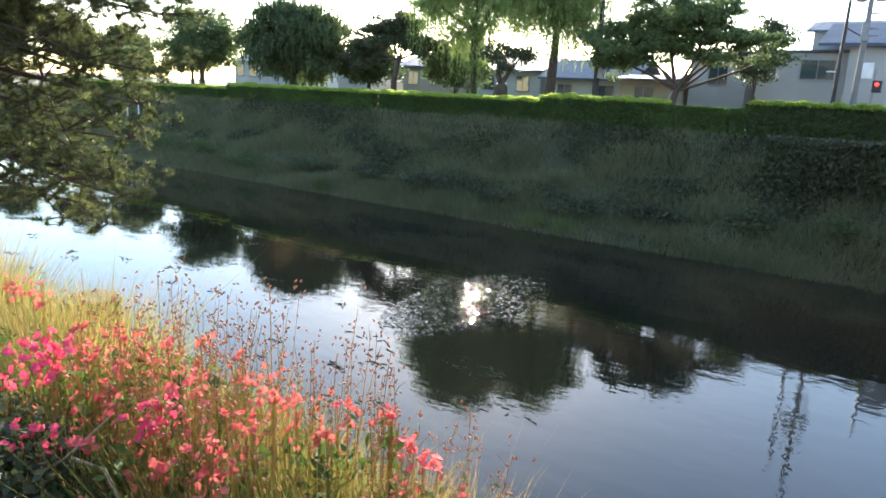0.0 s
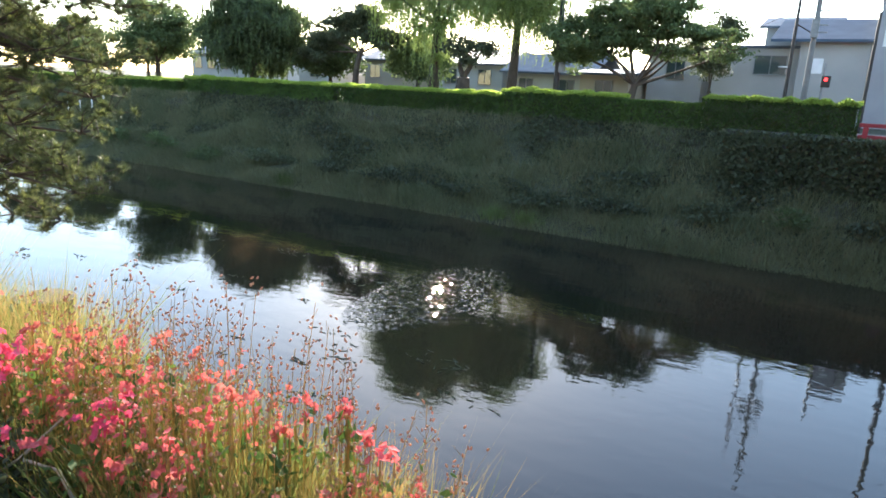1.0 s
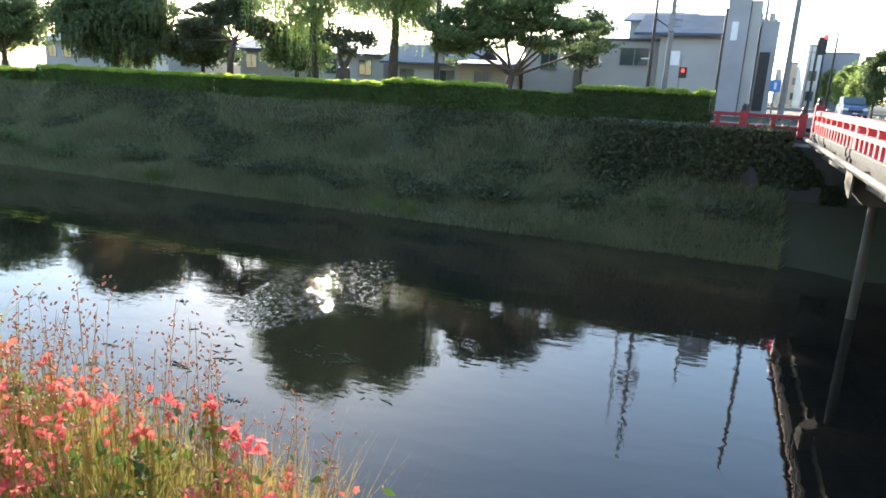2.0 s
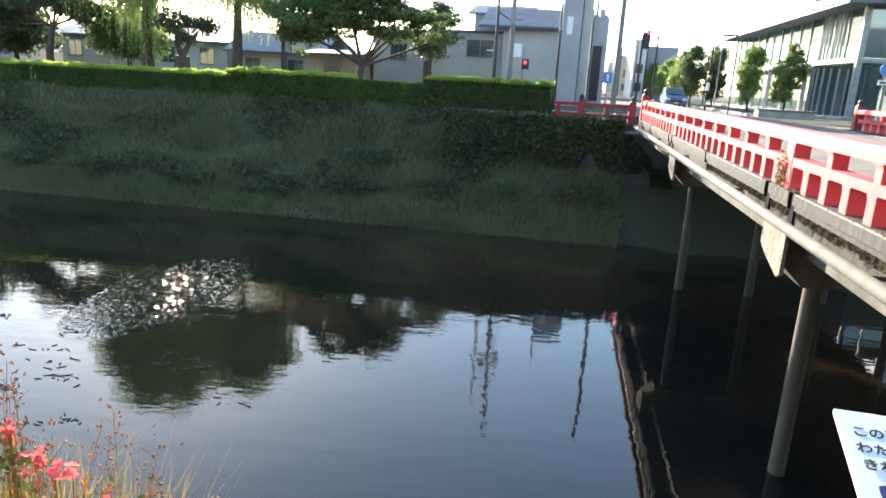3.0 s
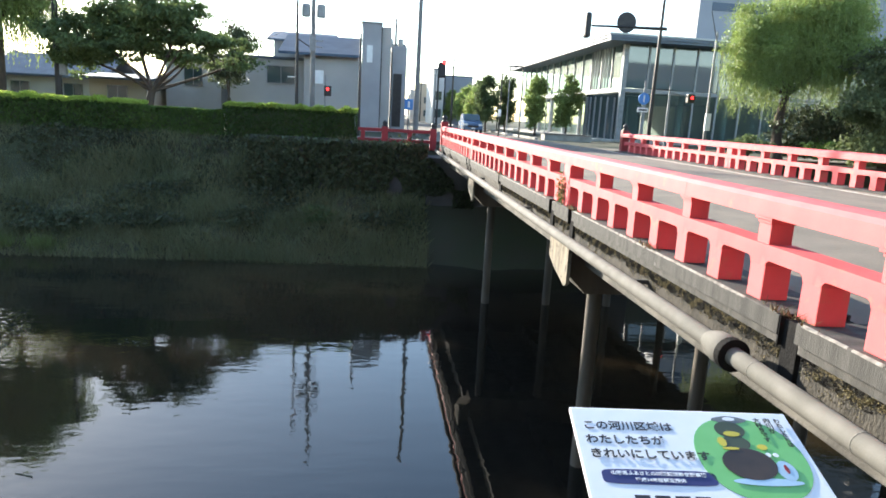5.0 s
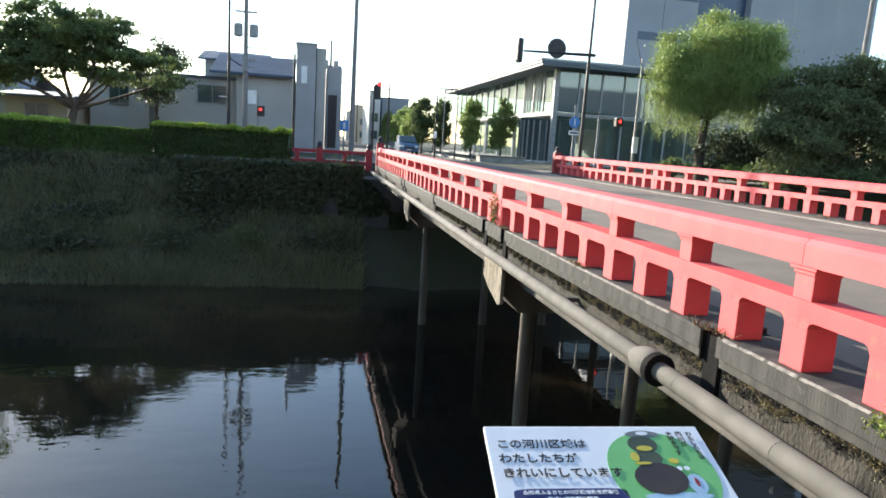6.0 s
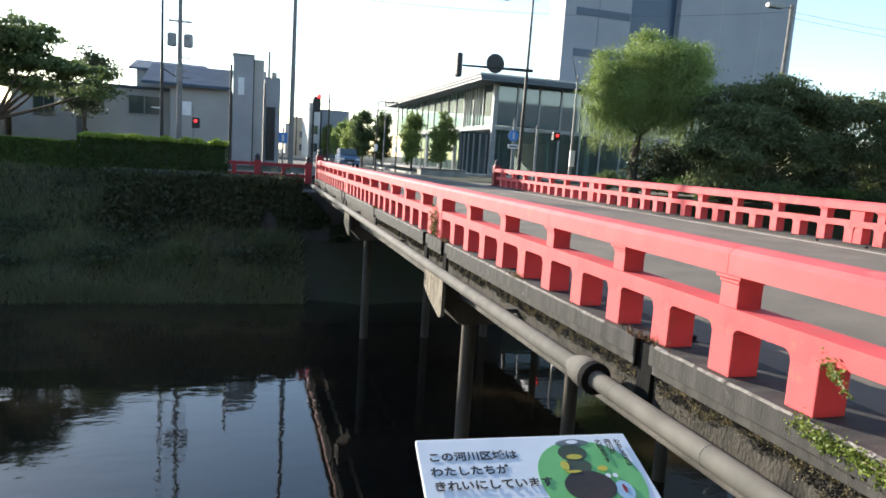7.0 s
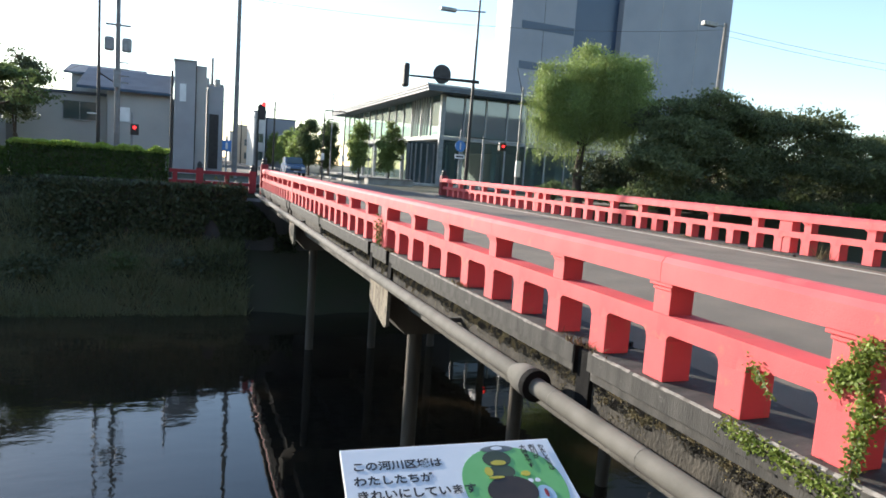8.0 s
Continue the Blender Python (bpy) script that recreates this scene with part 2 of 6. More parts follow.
def water_mat():
    m = bpy.data.materials.new("river_water")
    m.use_nodes = True
    n, l = m.node_tree.nodes, m.node_tree.links
    b = n["Principled BSDF"]
    b.inputs["Roughness"].default_value = 0.01
    b.inputs["IOR"].default_value = 1.47
    co = n.new("ShaderNodeTexCoord")
    # shallows of brown mud show through in broad patches
    big = n.new("ShaderNodeTexNoise")
    big.inputs["Scale"].default_value = 0.16
    big.inputs["Detail"].default_value = 4
    l.new(co.outputs["Object"], big.inputs["Vector"])
    ramp = n.new("ShaderNodeValToRGB")
    ramp.color_ramp.elements[0].position, ramp.color_ramp.elements[1].position = 0.4, 0.75
    ramp.color_ramp.elements[0].color, ramp.color_ramp.elements[1].color = (0.012, 0.011, 0.009, 1), (0.05, 0.034, 0.018, 1)
    l.new(big.outputs[0], ramp.inputs[0])
    l.new(ramp.outputs[0], b.inputs["Base Color"])
    # slow swell, longer across the current, and fine ripples that come and go
    mp = n.new("ShaderNodeMapping")
    mp.inputs["Scale"].default_value = (0.55, 1.3, 1)
    l.new(co.outputs["Object"], mp.inputs[0])
    a = n.new("ShaderNodeTexNoise")
    a.inputs["Scale"].default_value, a.inputs["Detail"].default_value = 1.5, 2
    l.new(mp.outputs[0], a.inputs["Vector"])
    c = n.new("ShaderNodeTexNoise")
    c.inputs["Scale"].default_value, c.inputs["Detail"].default_value = 5.5, 3
    mq = n.new("ShaderNodeMapping")
    mq.inputs["Scale"].default_value = (0.85, 1.15, 1)
    l.new(co.outputs["Object"], mq.inputs[0])
    l.new(mq.outputs[0], c.inputs["Vector"])
    g = n.new("ShaderNodeTexNoise")
    g.inputs["Scale"].default_value = 0.22
    l.new(co.outputs["Object"], g.inputs["Vector"])
    mr = n.new("ShaderNodeMapRange")
    mr.inputs[1].default_value, mr.inputs[2].default_value = 0.42, 0.65
    mr.inputs[3].default_value, mr.inputs[4].default_value = 0.08, 0.5
    l.new(g.outputs[0], mr.inputs[0])
    # stronger ripples placed where the sun glint falls
    ds = n.new("ShaderNodeVectorMath")
    ds.operation = "DISTANCE"
    ds.inputs[1].default_value = (-10.4, 15.8, WATER_Z)
    l.new(co.outputs["Object"], ds.inputs[0])
    sh = n.new("ShaderNodeMapRange")
    sh.inputs[1].default_value, sh.inputs[2].default_value = 0.8, 5.0
    sh.inputs[3].default_value, sh.inputs[4].default_value = 0.9, 0.0
    l.new(ds.outputs["Value"], sh.inputs[0])
    am = n.new("ShaderNodeMath")
    am.operation = "ADD"
    l.new(mr.outputs[0], am.inputs[0])
    l.new(sh.outputs[0], am.inputs[1])
    mu = n.new("ShaderNodeMath")
    mu.operation = "MULTIPLY"
    l.new(c.outputs[0], mu.inputs[0])
    l.new(am.outputs[0], mu.inputs[1])
    ad = n.new("ShaderNodeMath")
    ad.operation = "ADD"
    l.new(a.outputs[0], ad.inputs[0])
    l.new(mu.outputs[0], ad.inputs[1])
    bp = n.new("ShaderNodeBump")
    bp.inputs["Strength"].default_value = 0.10
    bp.inputs["Distance"].default_value = 0.05
    l.new(ad.outputs[0], bp.inputs["Height"])
    l.new(bp.outputs[0], b.inputs["Normal"])
    return m


WATER = water_mat()
RIPPLE = mat("rippled_water", (0.012, 0.011, 0.009), (0.02, 0.016, 0.011), 0.3, 0.015, 0, spread=0.0)
RIPPLE.node_tree.nodes["Principled BSDF"].inputs["IOR"].default_value = 1.47


# ---- mesh helpers ----
def mesh_of(name, verts, faces, material, smooth=False):
    me = bpy.data.meshes.new(name)
    me.from_pydata(verts, [], faces)
    me.materials.append(material)
    if smooth:
        me.polygons.foreach_set("use_smooth", [True] * len(me.polygons))
    me.update()
    return me


def bm_mesh(name, bm, material, smooth=False):
    me = bpy.data.meshes.new(name)
    bmesh.ops.recalc_face_normals(bm, faces=bm.faces)
    if smooth:
        # flat end caps keep a hard edge
        bmesh.ops.split_edges(bm, edges=[e for e in bm.edges if any(len(f.verts) > 4 for f in e.link_faces)])
    bm.to_mesh(me)
    bm.free()
    me.materials.append(material)
    if smooth:
        me.polygons.foreach_set("use_smooth", [len(p.vertices) <= 4 for p in me.polygons])
    return me


def put(name, me, parent=None, label="", at=None):
    ob = new(name, me)
    if parent is not None:
        ob.parent = parent
    if at is not None:
        ob.matrix_basis = at
    if label:
        ob["label"] = label
    return ob


def part(name, bm, material, parent, label="", smooth=False):
    return put(name, bm_mesh(name, bm, material, smooth), parent, label)


def thing(name, label, category, at=None, group="", kind=""):
    ob = new(name)
    if at is not None:
        ob.matrix_basis = at
    return tagged(ob, label, category, group, kind)


def box(bm, x0, x1, y0, y1, z0, z1, bevel=0.0):
    r = bmesh.ops.create_cube(bm, size=1.0, matrix=Matrix.Translation(((x0 + x1) / 2, (y0 + y1) / 2, (z0 + z1) / 2)) @ Matrix.Diagonal((x1 - x0, y1 - y0, z1 - z0, 1)))
    if bevel:
        vs = set(r["verts"])
        es = [e for e in bm.edges if e.verts[0] in vs and e.verts[1] in vs]
        bmesh.ops.bevel(bm, geom=es, offset=bevel, segments=2, affect="EDGES", profile=0.6)
    return bm


def boxm(x0, x1, y0, y1, z0, z1, bevel=0.0):
    return box(bmesh.new(), x0, x1, y0, y1, z0, z1, bevel)


def tube(bm, p, q, r0, r1, n=10, caps=True):
    p, q = Vector(p), Vector(q)
    d = q - p
    m = Matrix.Translation((p + q) / 2) @ d.to_track_quat("Z", "Y").to_matrix().to_4x4()
    bmesh.ops.create_cone(bm, cap_ends=caps, segments=n, radius1=r0, radius2=r1, depth=d.length, matrix=m)
    return bm


def lathe(bm, prof, n=14, at=(0, 0, 0)):
    """Turns (radius, height) pairs round the z axis."""
    rings = []
    for r, z in prof:
        rings.append([bm.verts.new((at[0] + r * math.cos(2 * math.pi * k / n), at[1] + r * math.sin(2 * math.pi * k / n), at[2] + z)) for k in range(n)])
    for a, b in zip(rings, rings[1:]):
        for k in range(n):
            bm.faces.new((a[k], a[(k + 1) % n], b[(k + 1) % n], b[k]))
    bm.faces.new(rings[0][::-1])
    bm.faces.new(rings[-1])
    return bm


def prism(bm, outline, axis, a, b):
    """Extrudes a 2D outline between a and b along an axis; the outline gives the two other coordinates in order."""
    def v(u, w, k):
        return {"x": (k, u, w), "y": (u, k, w), "z": (u, w, k)}[axis]
    lo = [bm.verts.new(v(u, w, a)) for u, w in outline]
    hi = [bm.verts.new(v(u, w, b)) for u, w in outline]
    n = len(outline)
    bm.faces.new(lo[::-1])
    bm.faces.new(hi)
    for k in range(n):
        bm.faces.new((lo[k], lo[(k + 1) % n], hi[(k + 1) % n], hi[k]))
    return bm


def quads(name, c, u, w, material, tri=False):
    """Many small leaves: centres c, half axes u and w, as one mesh of loose diamonds or blades."""
    n = len(c)
    if tri:
        v = np.stack([c - u, c + u, c + w], 1)
        k = 3
    else:
        v = np.stack([c - w, c + u, c + w, c - u], 1)
        k = 4
    me = bpy.data.meshes.new(name)
    me.vertices.add(n * k)
    me.vertices.foreach_set("co", v.astype(np.float32).ravel())
    me.loops.add(n * k)
    me.loops.foreach_set("vertex_index", np.arange(n * k, dtype=np.int32))
    me.polygons.add(n)
    me.polygons.foreach_set("loop_start", np.arange(0, n * k, k, dtype=np.int32))
    me.update(calc_edges=True)
    me.materials.append(material)
    return me


rng = np.random.default_rng(7)


def rand_dirs(n):
    d = rng.normal(size=(n, 3))
    return d / np.linalg.norm(d, axis=1, keepdims=True)


def leaves(name, c, size, material, aspect=0.5, droop=0.0):
    n = len(c)
    w = rand_dirs(n)
    w[:, 2] -= droop
    w /= np.linalg.norm(w, axis=1, keepdims=True)
    u = np.cross(w, rand_dirs(n))
    u /= np.linalg.norm(u, axis=1, keepdims=True) + 1e-9
    s = size * rng.uniform(0.6, 1.3, (n, 1))
    return quads(name, c, u * s * aspect, w * s, material)


def blades(name, c, h, material, width=0.006, lean=0.35):
    n = len(c)
    a = rng.uniform(0, 2 * np.pi, n)
    u = np.stack([np.cos(a), np.sin(a), np.zeros(n)], 1) * width
    t = rng.normal(0, lean, (n, 3))
    t[:, 2] = 1
    w = t * np.asarray(h).reshape(-1, 1) * rng.uniform(0.5, 1.2, (n, 1))
    return quads(name, c, u, w, material, tri=True)


# ---- ground, river, banks ----


def ground():
    ys = [-1500, -200, -40, -10, -3, 0.6, 1.1, 1.35, 1.5, 1.9, 3, 8, 18, 25, 26.4, 27.2, 28.2, 29.4, 30.6, 31.8, 32.6, 33.0, 33.45, 34.5, 37, 41, 46, 60, 120, 400, 1500]
    zs = [-0.3, -0.3, -0.3, -0.3, -0.25, -0.2, -0.15, -0.35, -1.6, -5.5, -5.6, -5.7, -5.6, -5.3, -4.95, -4.6, -4.1, -3.5, -2.9, -2.1, -1.3, -0.7, -0.25, -0.2, -0.12, -0.05, 0.0, 0.05, 0.05, 0.05, 0.05]
    xs = [-1500, -400, -150] + list(np.arange(-90, 60, 1.5)) + [100, 300, 1500]
    verts, faces = [], []
    for j, (y, z) in enumerate(zip(ys, zs)):
        for x in xs:
            k = 0.0
            if 26 < y < 33 and abs(x) < 95:
                k = noise.noise((x * 0.35, y * 0.5, 2.0)) * 0.35
            elif abs(y) < 1.2:
                k = noise.noise((x * 1.3, y * 1.5, 5.0)) * 0.06
            verts.append((x, y + (noise.noise((x * 0.12, y, 8.0)) * 0.8 if 25.5 < y < 29 else 0), z + k))
    nx = len(xs)
    for j in range(len(ys) - 1):
        for i in range(nx - 1):
            faces.append((j * nx + i, j * nx + i + 1, (j + 1) * nx + i + 1, (j + 1) * nx + i))
    ob = new("ground", mesh_of("ground", verts, faces, GROUND, True))
    return tagged(ob, "brown soil ground with a river channel cut through it", "ground", kind="structure")


ground()
water = new("water", mesh_of("water", [(-600, 1.5, WATER_Z), (600, 1.5, WATER_Z), (600, 28.6, WATER_Z), (-600, 28.6, WATER_Z)], [(0, 1, 2, 3)], WATER))
tagged(water, "calm dark river water mirroring sky and trees", "water", kind="structure")

# near bank: low stone retaining wall under the flowers, beside the bridge
nb = new("embankment_wall_near", bm_mesh("embankment_wall_near", boxm(-60, 2.4, 1.42, 1.75, -5.6, -0.32, 0.03), STONE))
tagged(nb, "grey stone retaining wall of the near bank", "retaining wall", kind="structure")

# far bank: a short kerb shows between hedge and bank
fb = new("kerb_bank", bm_mesh("kerb_bank", boxm(-6.2, -1.9, 33.25, 33.5, -0.5, -0.06, 0.03), KERB))
tagged(fb, "pale concrete kerb below the hedge", "kerb", kind="structure")
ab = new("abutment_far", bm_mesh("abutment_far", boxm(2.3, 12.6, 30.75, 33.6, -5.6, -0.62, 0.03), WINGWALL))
tagged(ab, "dark concrete bridge abutment", "abutment", kind="structure")
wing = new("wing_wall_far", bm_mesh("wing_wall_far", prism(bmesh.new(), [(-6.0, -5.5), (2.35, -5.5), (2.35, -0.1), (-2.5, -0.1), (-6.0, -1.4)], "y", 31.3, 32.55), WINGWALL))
tagged(wing, "dark concrete wing wall beside the bridge", "wing wall", kind="structure")
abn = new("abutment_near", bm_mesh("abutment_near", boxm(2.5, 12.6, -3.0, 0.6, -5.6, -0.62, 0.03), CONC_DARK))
tagged(abn, "stained concrete bridge abutment", "abutment", kind="structure")

# never in view: added to cut sky light on south-facing surfaces
ws = new("wall_south", bm_mesh("wall_south", boxm(-60, 60, -10.4, -10.0, -0.5, 12.5, 0.02), WINGWALL))
tagged(ws, "unseen dark wall added behind to block sky light", "wall", kind="structure")

# ---- bridge ----
bridge = thing("bridge", "concrete road bridge with red railings over the river", "bridge")
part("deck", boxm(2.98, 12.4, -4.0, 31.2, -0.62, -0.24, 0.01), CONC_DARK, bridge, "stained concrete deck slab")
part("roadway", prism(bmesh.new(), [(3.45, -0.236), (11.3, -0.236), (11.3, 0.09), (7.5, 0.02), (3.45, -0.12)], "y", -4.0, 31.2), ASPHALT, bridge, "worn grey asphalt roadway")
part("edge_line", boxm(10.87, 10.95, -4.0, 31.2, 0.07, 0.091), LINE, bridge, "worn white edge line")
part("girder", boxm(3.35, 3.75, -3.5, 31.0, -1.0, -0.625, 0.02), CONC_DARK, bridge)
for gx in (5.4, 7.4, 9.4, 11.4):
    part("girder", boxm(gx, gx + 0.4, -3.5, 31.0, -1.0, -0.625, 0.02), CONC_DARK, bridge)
JOINTS = [-4.0, -1.2, 4.33, 9.83, 10.99, 15.81, 21.1, 21.75, 26.7, 31.1]
for a, b in zip(JOINTS, JOINTS[1:]):
    g = 0.13 if b in (4.33, 9.83, 10.99, 21.1, 21.75) else 0.05
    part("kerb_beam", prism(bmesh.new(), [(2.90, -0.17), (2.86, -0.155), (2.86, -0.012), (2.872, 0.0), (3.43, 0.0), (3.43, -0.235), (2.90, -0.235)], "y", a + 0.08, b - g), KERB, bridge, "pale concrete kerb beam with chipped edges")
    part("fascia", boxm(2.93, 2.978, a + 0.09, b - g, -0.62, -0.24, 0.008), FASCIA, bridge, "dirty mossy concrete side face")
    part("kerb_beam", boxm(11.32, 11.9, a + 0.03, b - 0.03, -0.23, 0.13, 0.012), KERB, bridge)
for y in JOINTS[1:-1]:
    part("joint_filler", boxm(2.935, 3.0, y - 0.125, y + 0.083, -0.615, -0.236, 0.002), RUBBER, bridge, "black filled joint")
    part("joint_lining", boxm(2.866, 3.40, y + 0.064, y + 0.079, -0.235, -0.004, 0.002), RUBBER, bridge, "black filler board")
    part("joint", boxm(2.90, 3.40, y - 0.12, y + 0.06, -0.60, -0.03, 0.005), RUBBER, bridge, "black filled joint")

# chipped, rubbed arris along the kerb, its colour brightened as if catching sun
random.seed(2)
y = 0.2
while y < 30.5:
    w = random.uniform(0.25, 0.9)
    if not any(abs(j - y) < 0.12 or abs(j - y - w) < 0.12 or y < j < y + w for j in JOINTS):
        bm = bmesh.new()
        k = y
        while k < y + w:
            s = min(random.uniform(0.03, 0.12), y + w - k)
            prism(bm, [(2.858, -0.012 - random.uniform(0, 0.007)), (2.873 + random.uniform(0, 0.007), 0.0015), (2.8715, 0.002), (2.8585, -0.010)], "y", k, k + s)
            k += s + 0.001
        part("worn_edge", bm, WORN_LIT, bridge, "rubbed grey kerb edge, coloured bright as if sunlit")
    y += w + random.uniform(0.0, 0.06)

# bents: cap beam and round piles
for yb, hi in ((10.75, -1.0), (21.3, -1.0)):
    bent = thing("bent", "row of round concrete piles under a cap beam", "pier", group="bridge bents")
    part("cap_beam", prism(bmesh.new(), [(3.03, -0.66), (3.04, -1.1), (3.4, -1.47), (11.9, -1.47), (12.35, -1.1), (12.35, -0.66), (7.0, -0.66)], "y", yb - 0.42, yb + 0.42), PILE, bent, "concrete cap beam, coloured dark for its shade")
    # separate pale plate: the cap's sunlit end face is put into its colour
    part("cap_end", prism(bmesh.new(), [(yb - 0.70, -0.62), (yb + 0.42, -0.62), (yb + 0.42, -0.98), (yb + 0.1, -1.12), (yb - 0.58, -1.30), (yb - 0.70, -1.24)], "x", 2.97, 3.028), CAPEND_LIT, bent, "weathered cap end coloured pale as if sunlit")
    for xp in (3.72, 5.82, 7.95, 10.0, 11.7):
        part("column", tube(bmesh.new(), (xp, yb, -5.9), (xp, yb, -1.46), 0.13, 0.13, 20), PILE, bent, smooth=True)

# pipe along the side of the bridge
pipe = thing("pipe", "grey painted service pipe with couplings along the bridge", "pipe")
PZ = -0.42
seg = [-3.0, 3.2, 4.72, 10.2, 15.7, 21.2, 26.7, 30.6]
for a, b in zip(seg, seg[1:]):
    part("pipe_length", tube(bmesh.new(), (2.66, a + 0.004, PZ + 0.0045 * a), (2.66, b - 0.004, PZ + 0.0045 * b), 0.075, 0.075, 18), PIPE, pipe, smooth=True)
for y in (4.72,):
    c = part("coupling", lathe(bmesh.new(), [(0.08, -0.24), (0.095, -0.2), (0.12, -0.12), (0.128, -0.03), (0.13, 0.11), (0.105, 0.13), (0.08, 0.135)], 20), PIPE, pipe, "thick pipe coupling", True)
    c.matrix_basis = Matrix.Translation((2.66, y, PZ + 0.0045 * y)) @ pose(0, 0, 0, 90, 0, 0)
    part("clamp_ring", lathe(bmesh.new(), [(0.07, -0.045), (0.132, -0.04), (0.134, 0.03), (0.131, 0.035)], 20), RUBBER, pipe, "black rubber ring", False).matrix_basis = Matrix.Translation((2.66, y - 0.11, PZ + 0.0045 * y)) @ pose(0, 0, 0, 90, 0, 0)
for y in (3.2, 4.28, 10.2, 15.7, 21.2, 26.7):
    part("weld_band", lathe(bmesh.new(), [(0.074, -0.006), (0.077, -0.004), (0.077, 0.004), (0.074, 0.006)], 18), PIPE, pipe, "", True).matrix_basis = Matrix.Translation((2.66, y, PZ + 0.0045 * y)) @ pose(0, 0, 0, 90, 0, 0)
for y in (1.0, 6.9, 12.6, 18.3, 24.0, 29.0):
    part("bracket", boxm(2.73, 2.93, y - 0.03, y + 0.03, PZ + 0.0045 * y - 0.03, PZ + 0.0045 * y + 0.02, 0.004), CONC_DARK, pipe, "steel bracket")


# ---- red railings ----
PITCH = 0.672


def railing(x0, flip, zbase, y_first, n, label):
    """A concrete railing: low posts, haunched middle beam, short blocks with two-step capitals, and a heavy top rail."""
    rail = thing("railing", label, "railing", group="bridge railings")
    rail.matrix_basis = Matrix.Translation((x0, 0, zbase))
    s = flip
    xa, xb = sorted((0.0, 0.225 * s))
    bm = bmesh.new()
    box(bm, xa, xb, 0, 0.205, 0, 0.33, 0.008)
    post = bm_mesh("post", bm, RED)
    # span of middle beam between post centres, with the rounded haunches of the opening below
    r = 0.05
    a0, a1 = 0.1025, PITCH - 0.1025
    prof = [(-0.001, 0.275), (a0, 0.275)]
    for k in range(5):
        t = math.pi / 2 * k / 4
        prof.append((a0 + r - r * math.cos(t), 0.275 + r * math.sin(t)))
    for k in range(5):
        t = math.pi / 2 * (1 - k / 4)
        prof.append((a1 - r + r * math.cos(t), 0.275 + r * math.sin(t)))
    prof += [(a1, 0.275), (PITCH + 0.001, 0.275), (PITCH + 0.001, 0.445), (-0.001, 0.445)]
    clean = []
    for q in prof:
        if not clean or (abs(q[0] - clean[-1][0]) + abs(q[1] - clean[-1][1])) > 1e-5:
            clean.append(q)
    xm0, xm1 = sorted((-0.004 * s, 0.229 * s))
    bm = bmesh.new()
    ring = []
    for u, w in clean[:-2]:
        ring.append([bm.verts.new(q) for q in ((xm0, u, w), (xm0, u, 0.445), (xm1, u, 0.445), (xm1, u, w))])
    for p, q in zip(ring, ring[1:]):
        for k in range(4):
            if (p[k].co - q[k].co).length > 1e-6 or (p[(k + 1) % 4].co - q[(k + 1) % 4].co).length > 1e-6:
                bm.faces.new((p[k], q[k], q[(k + 1) % 4], p[(k + 1) % 4]))
    bmesh.ops.remove_doubles(bm, verts=bm.verts, dist=1e-5)
    beam = bm_mesh("middle_beam", bm, RED)
    bm = bmesh.new()
    xs0, xs1 = sorted((0.015 * s, 0.205 * s))
    box(bm, xs0, xs1, 0.02, 0.185, 0.44, 0.618, 0.006)
    xs0, xs1 = sorted((0.005 * s, 0.215 * s))
    box(bm, xs0, xs1, 0.012, 0.193, 0.603, 0.633, 0.005)
    xs0, xs1 = sorted((-0.01 * s, 0.235 * s))
    box(bm, xs0, xs1, -0.012, 0.217, 0.630, 0.666, 0.006)
    block = bm_mesh("block", bm, RED)
    xr0, xr1 = (-0.02 * s, 0.25 * s)
    top = [(xr0, 0.658), (xr0, 0.788), (xr0 + 0.03 * s, 0.823), (xr0 + 0.09 * s, 0.843), (xr1 - 0.09 * s, 0.843), (xr1 - 0.03 * s, 0.823), (xr1, 0.788), (xr1, 0.658)]
    toprail = bm_mesh("top_rail", prism(bmesh.new(), top, "y", 0.002, PITCH * 4 - 0.002), RED)
    for i in range(n):
        y = y_first + i * PITCH
        put("post", post, rail, at=Matrix.Translation((0, y, 0)))
        if y + 0.1025 + PITCH < 31.1:
            put("middle_beam", beam, rail, at=Matrix.Translation((0, y + 0.1025, 0)))
        if i % 2 == 0:
            put("block", block, rail, at=Matrix.Translation((0, y, 0)))
        if i % 4 == 0 and y + 0.1025 + PITCH * 4 < 30.85:
            put("top_rail", toprail, rail, at=Matrix.Translation((0, y + 0.1025, 0)))
        elif i % 4 == 0 and y < 30.5:
            part("top_rail", prism(bmesh.new(), top, "y", y + 0.1025, 30.85), RED, rail)
    return rail


near_rail = railing(2.93, 1, 0.0, 2.09 - 6 * PITCH, 49, "salmon-red painted concrete railing on a grey kerb")
far_rail = railing(11.78, -1, 0.13, 3.0 - 8 * PITCH, 49, "salmon-red painted concrete railing across the roadway")
for rail, s in ((near_rail, 1), (far_rail, -1)):
    for y in (10.35, 21.15):
        x0, x1 = sorted((-0.012 * s, 0.214 * s))
        part("panel_post", boxm(x0, x1, y - 0.16, y + 0.16, 0.0, 0.666, 0.01), RED, rail, "wider post at a railing joint")


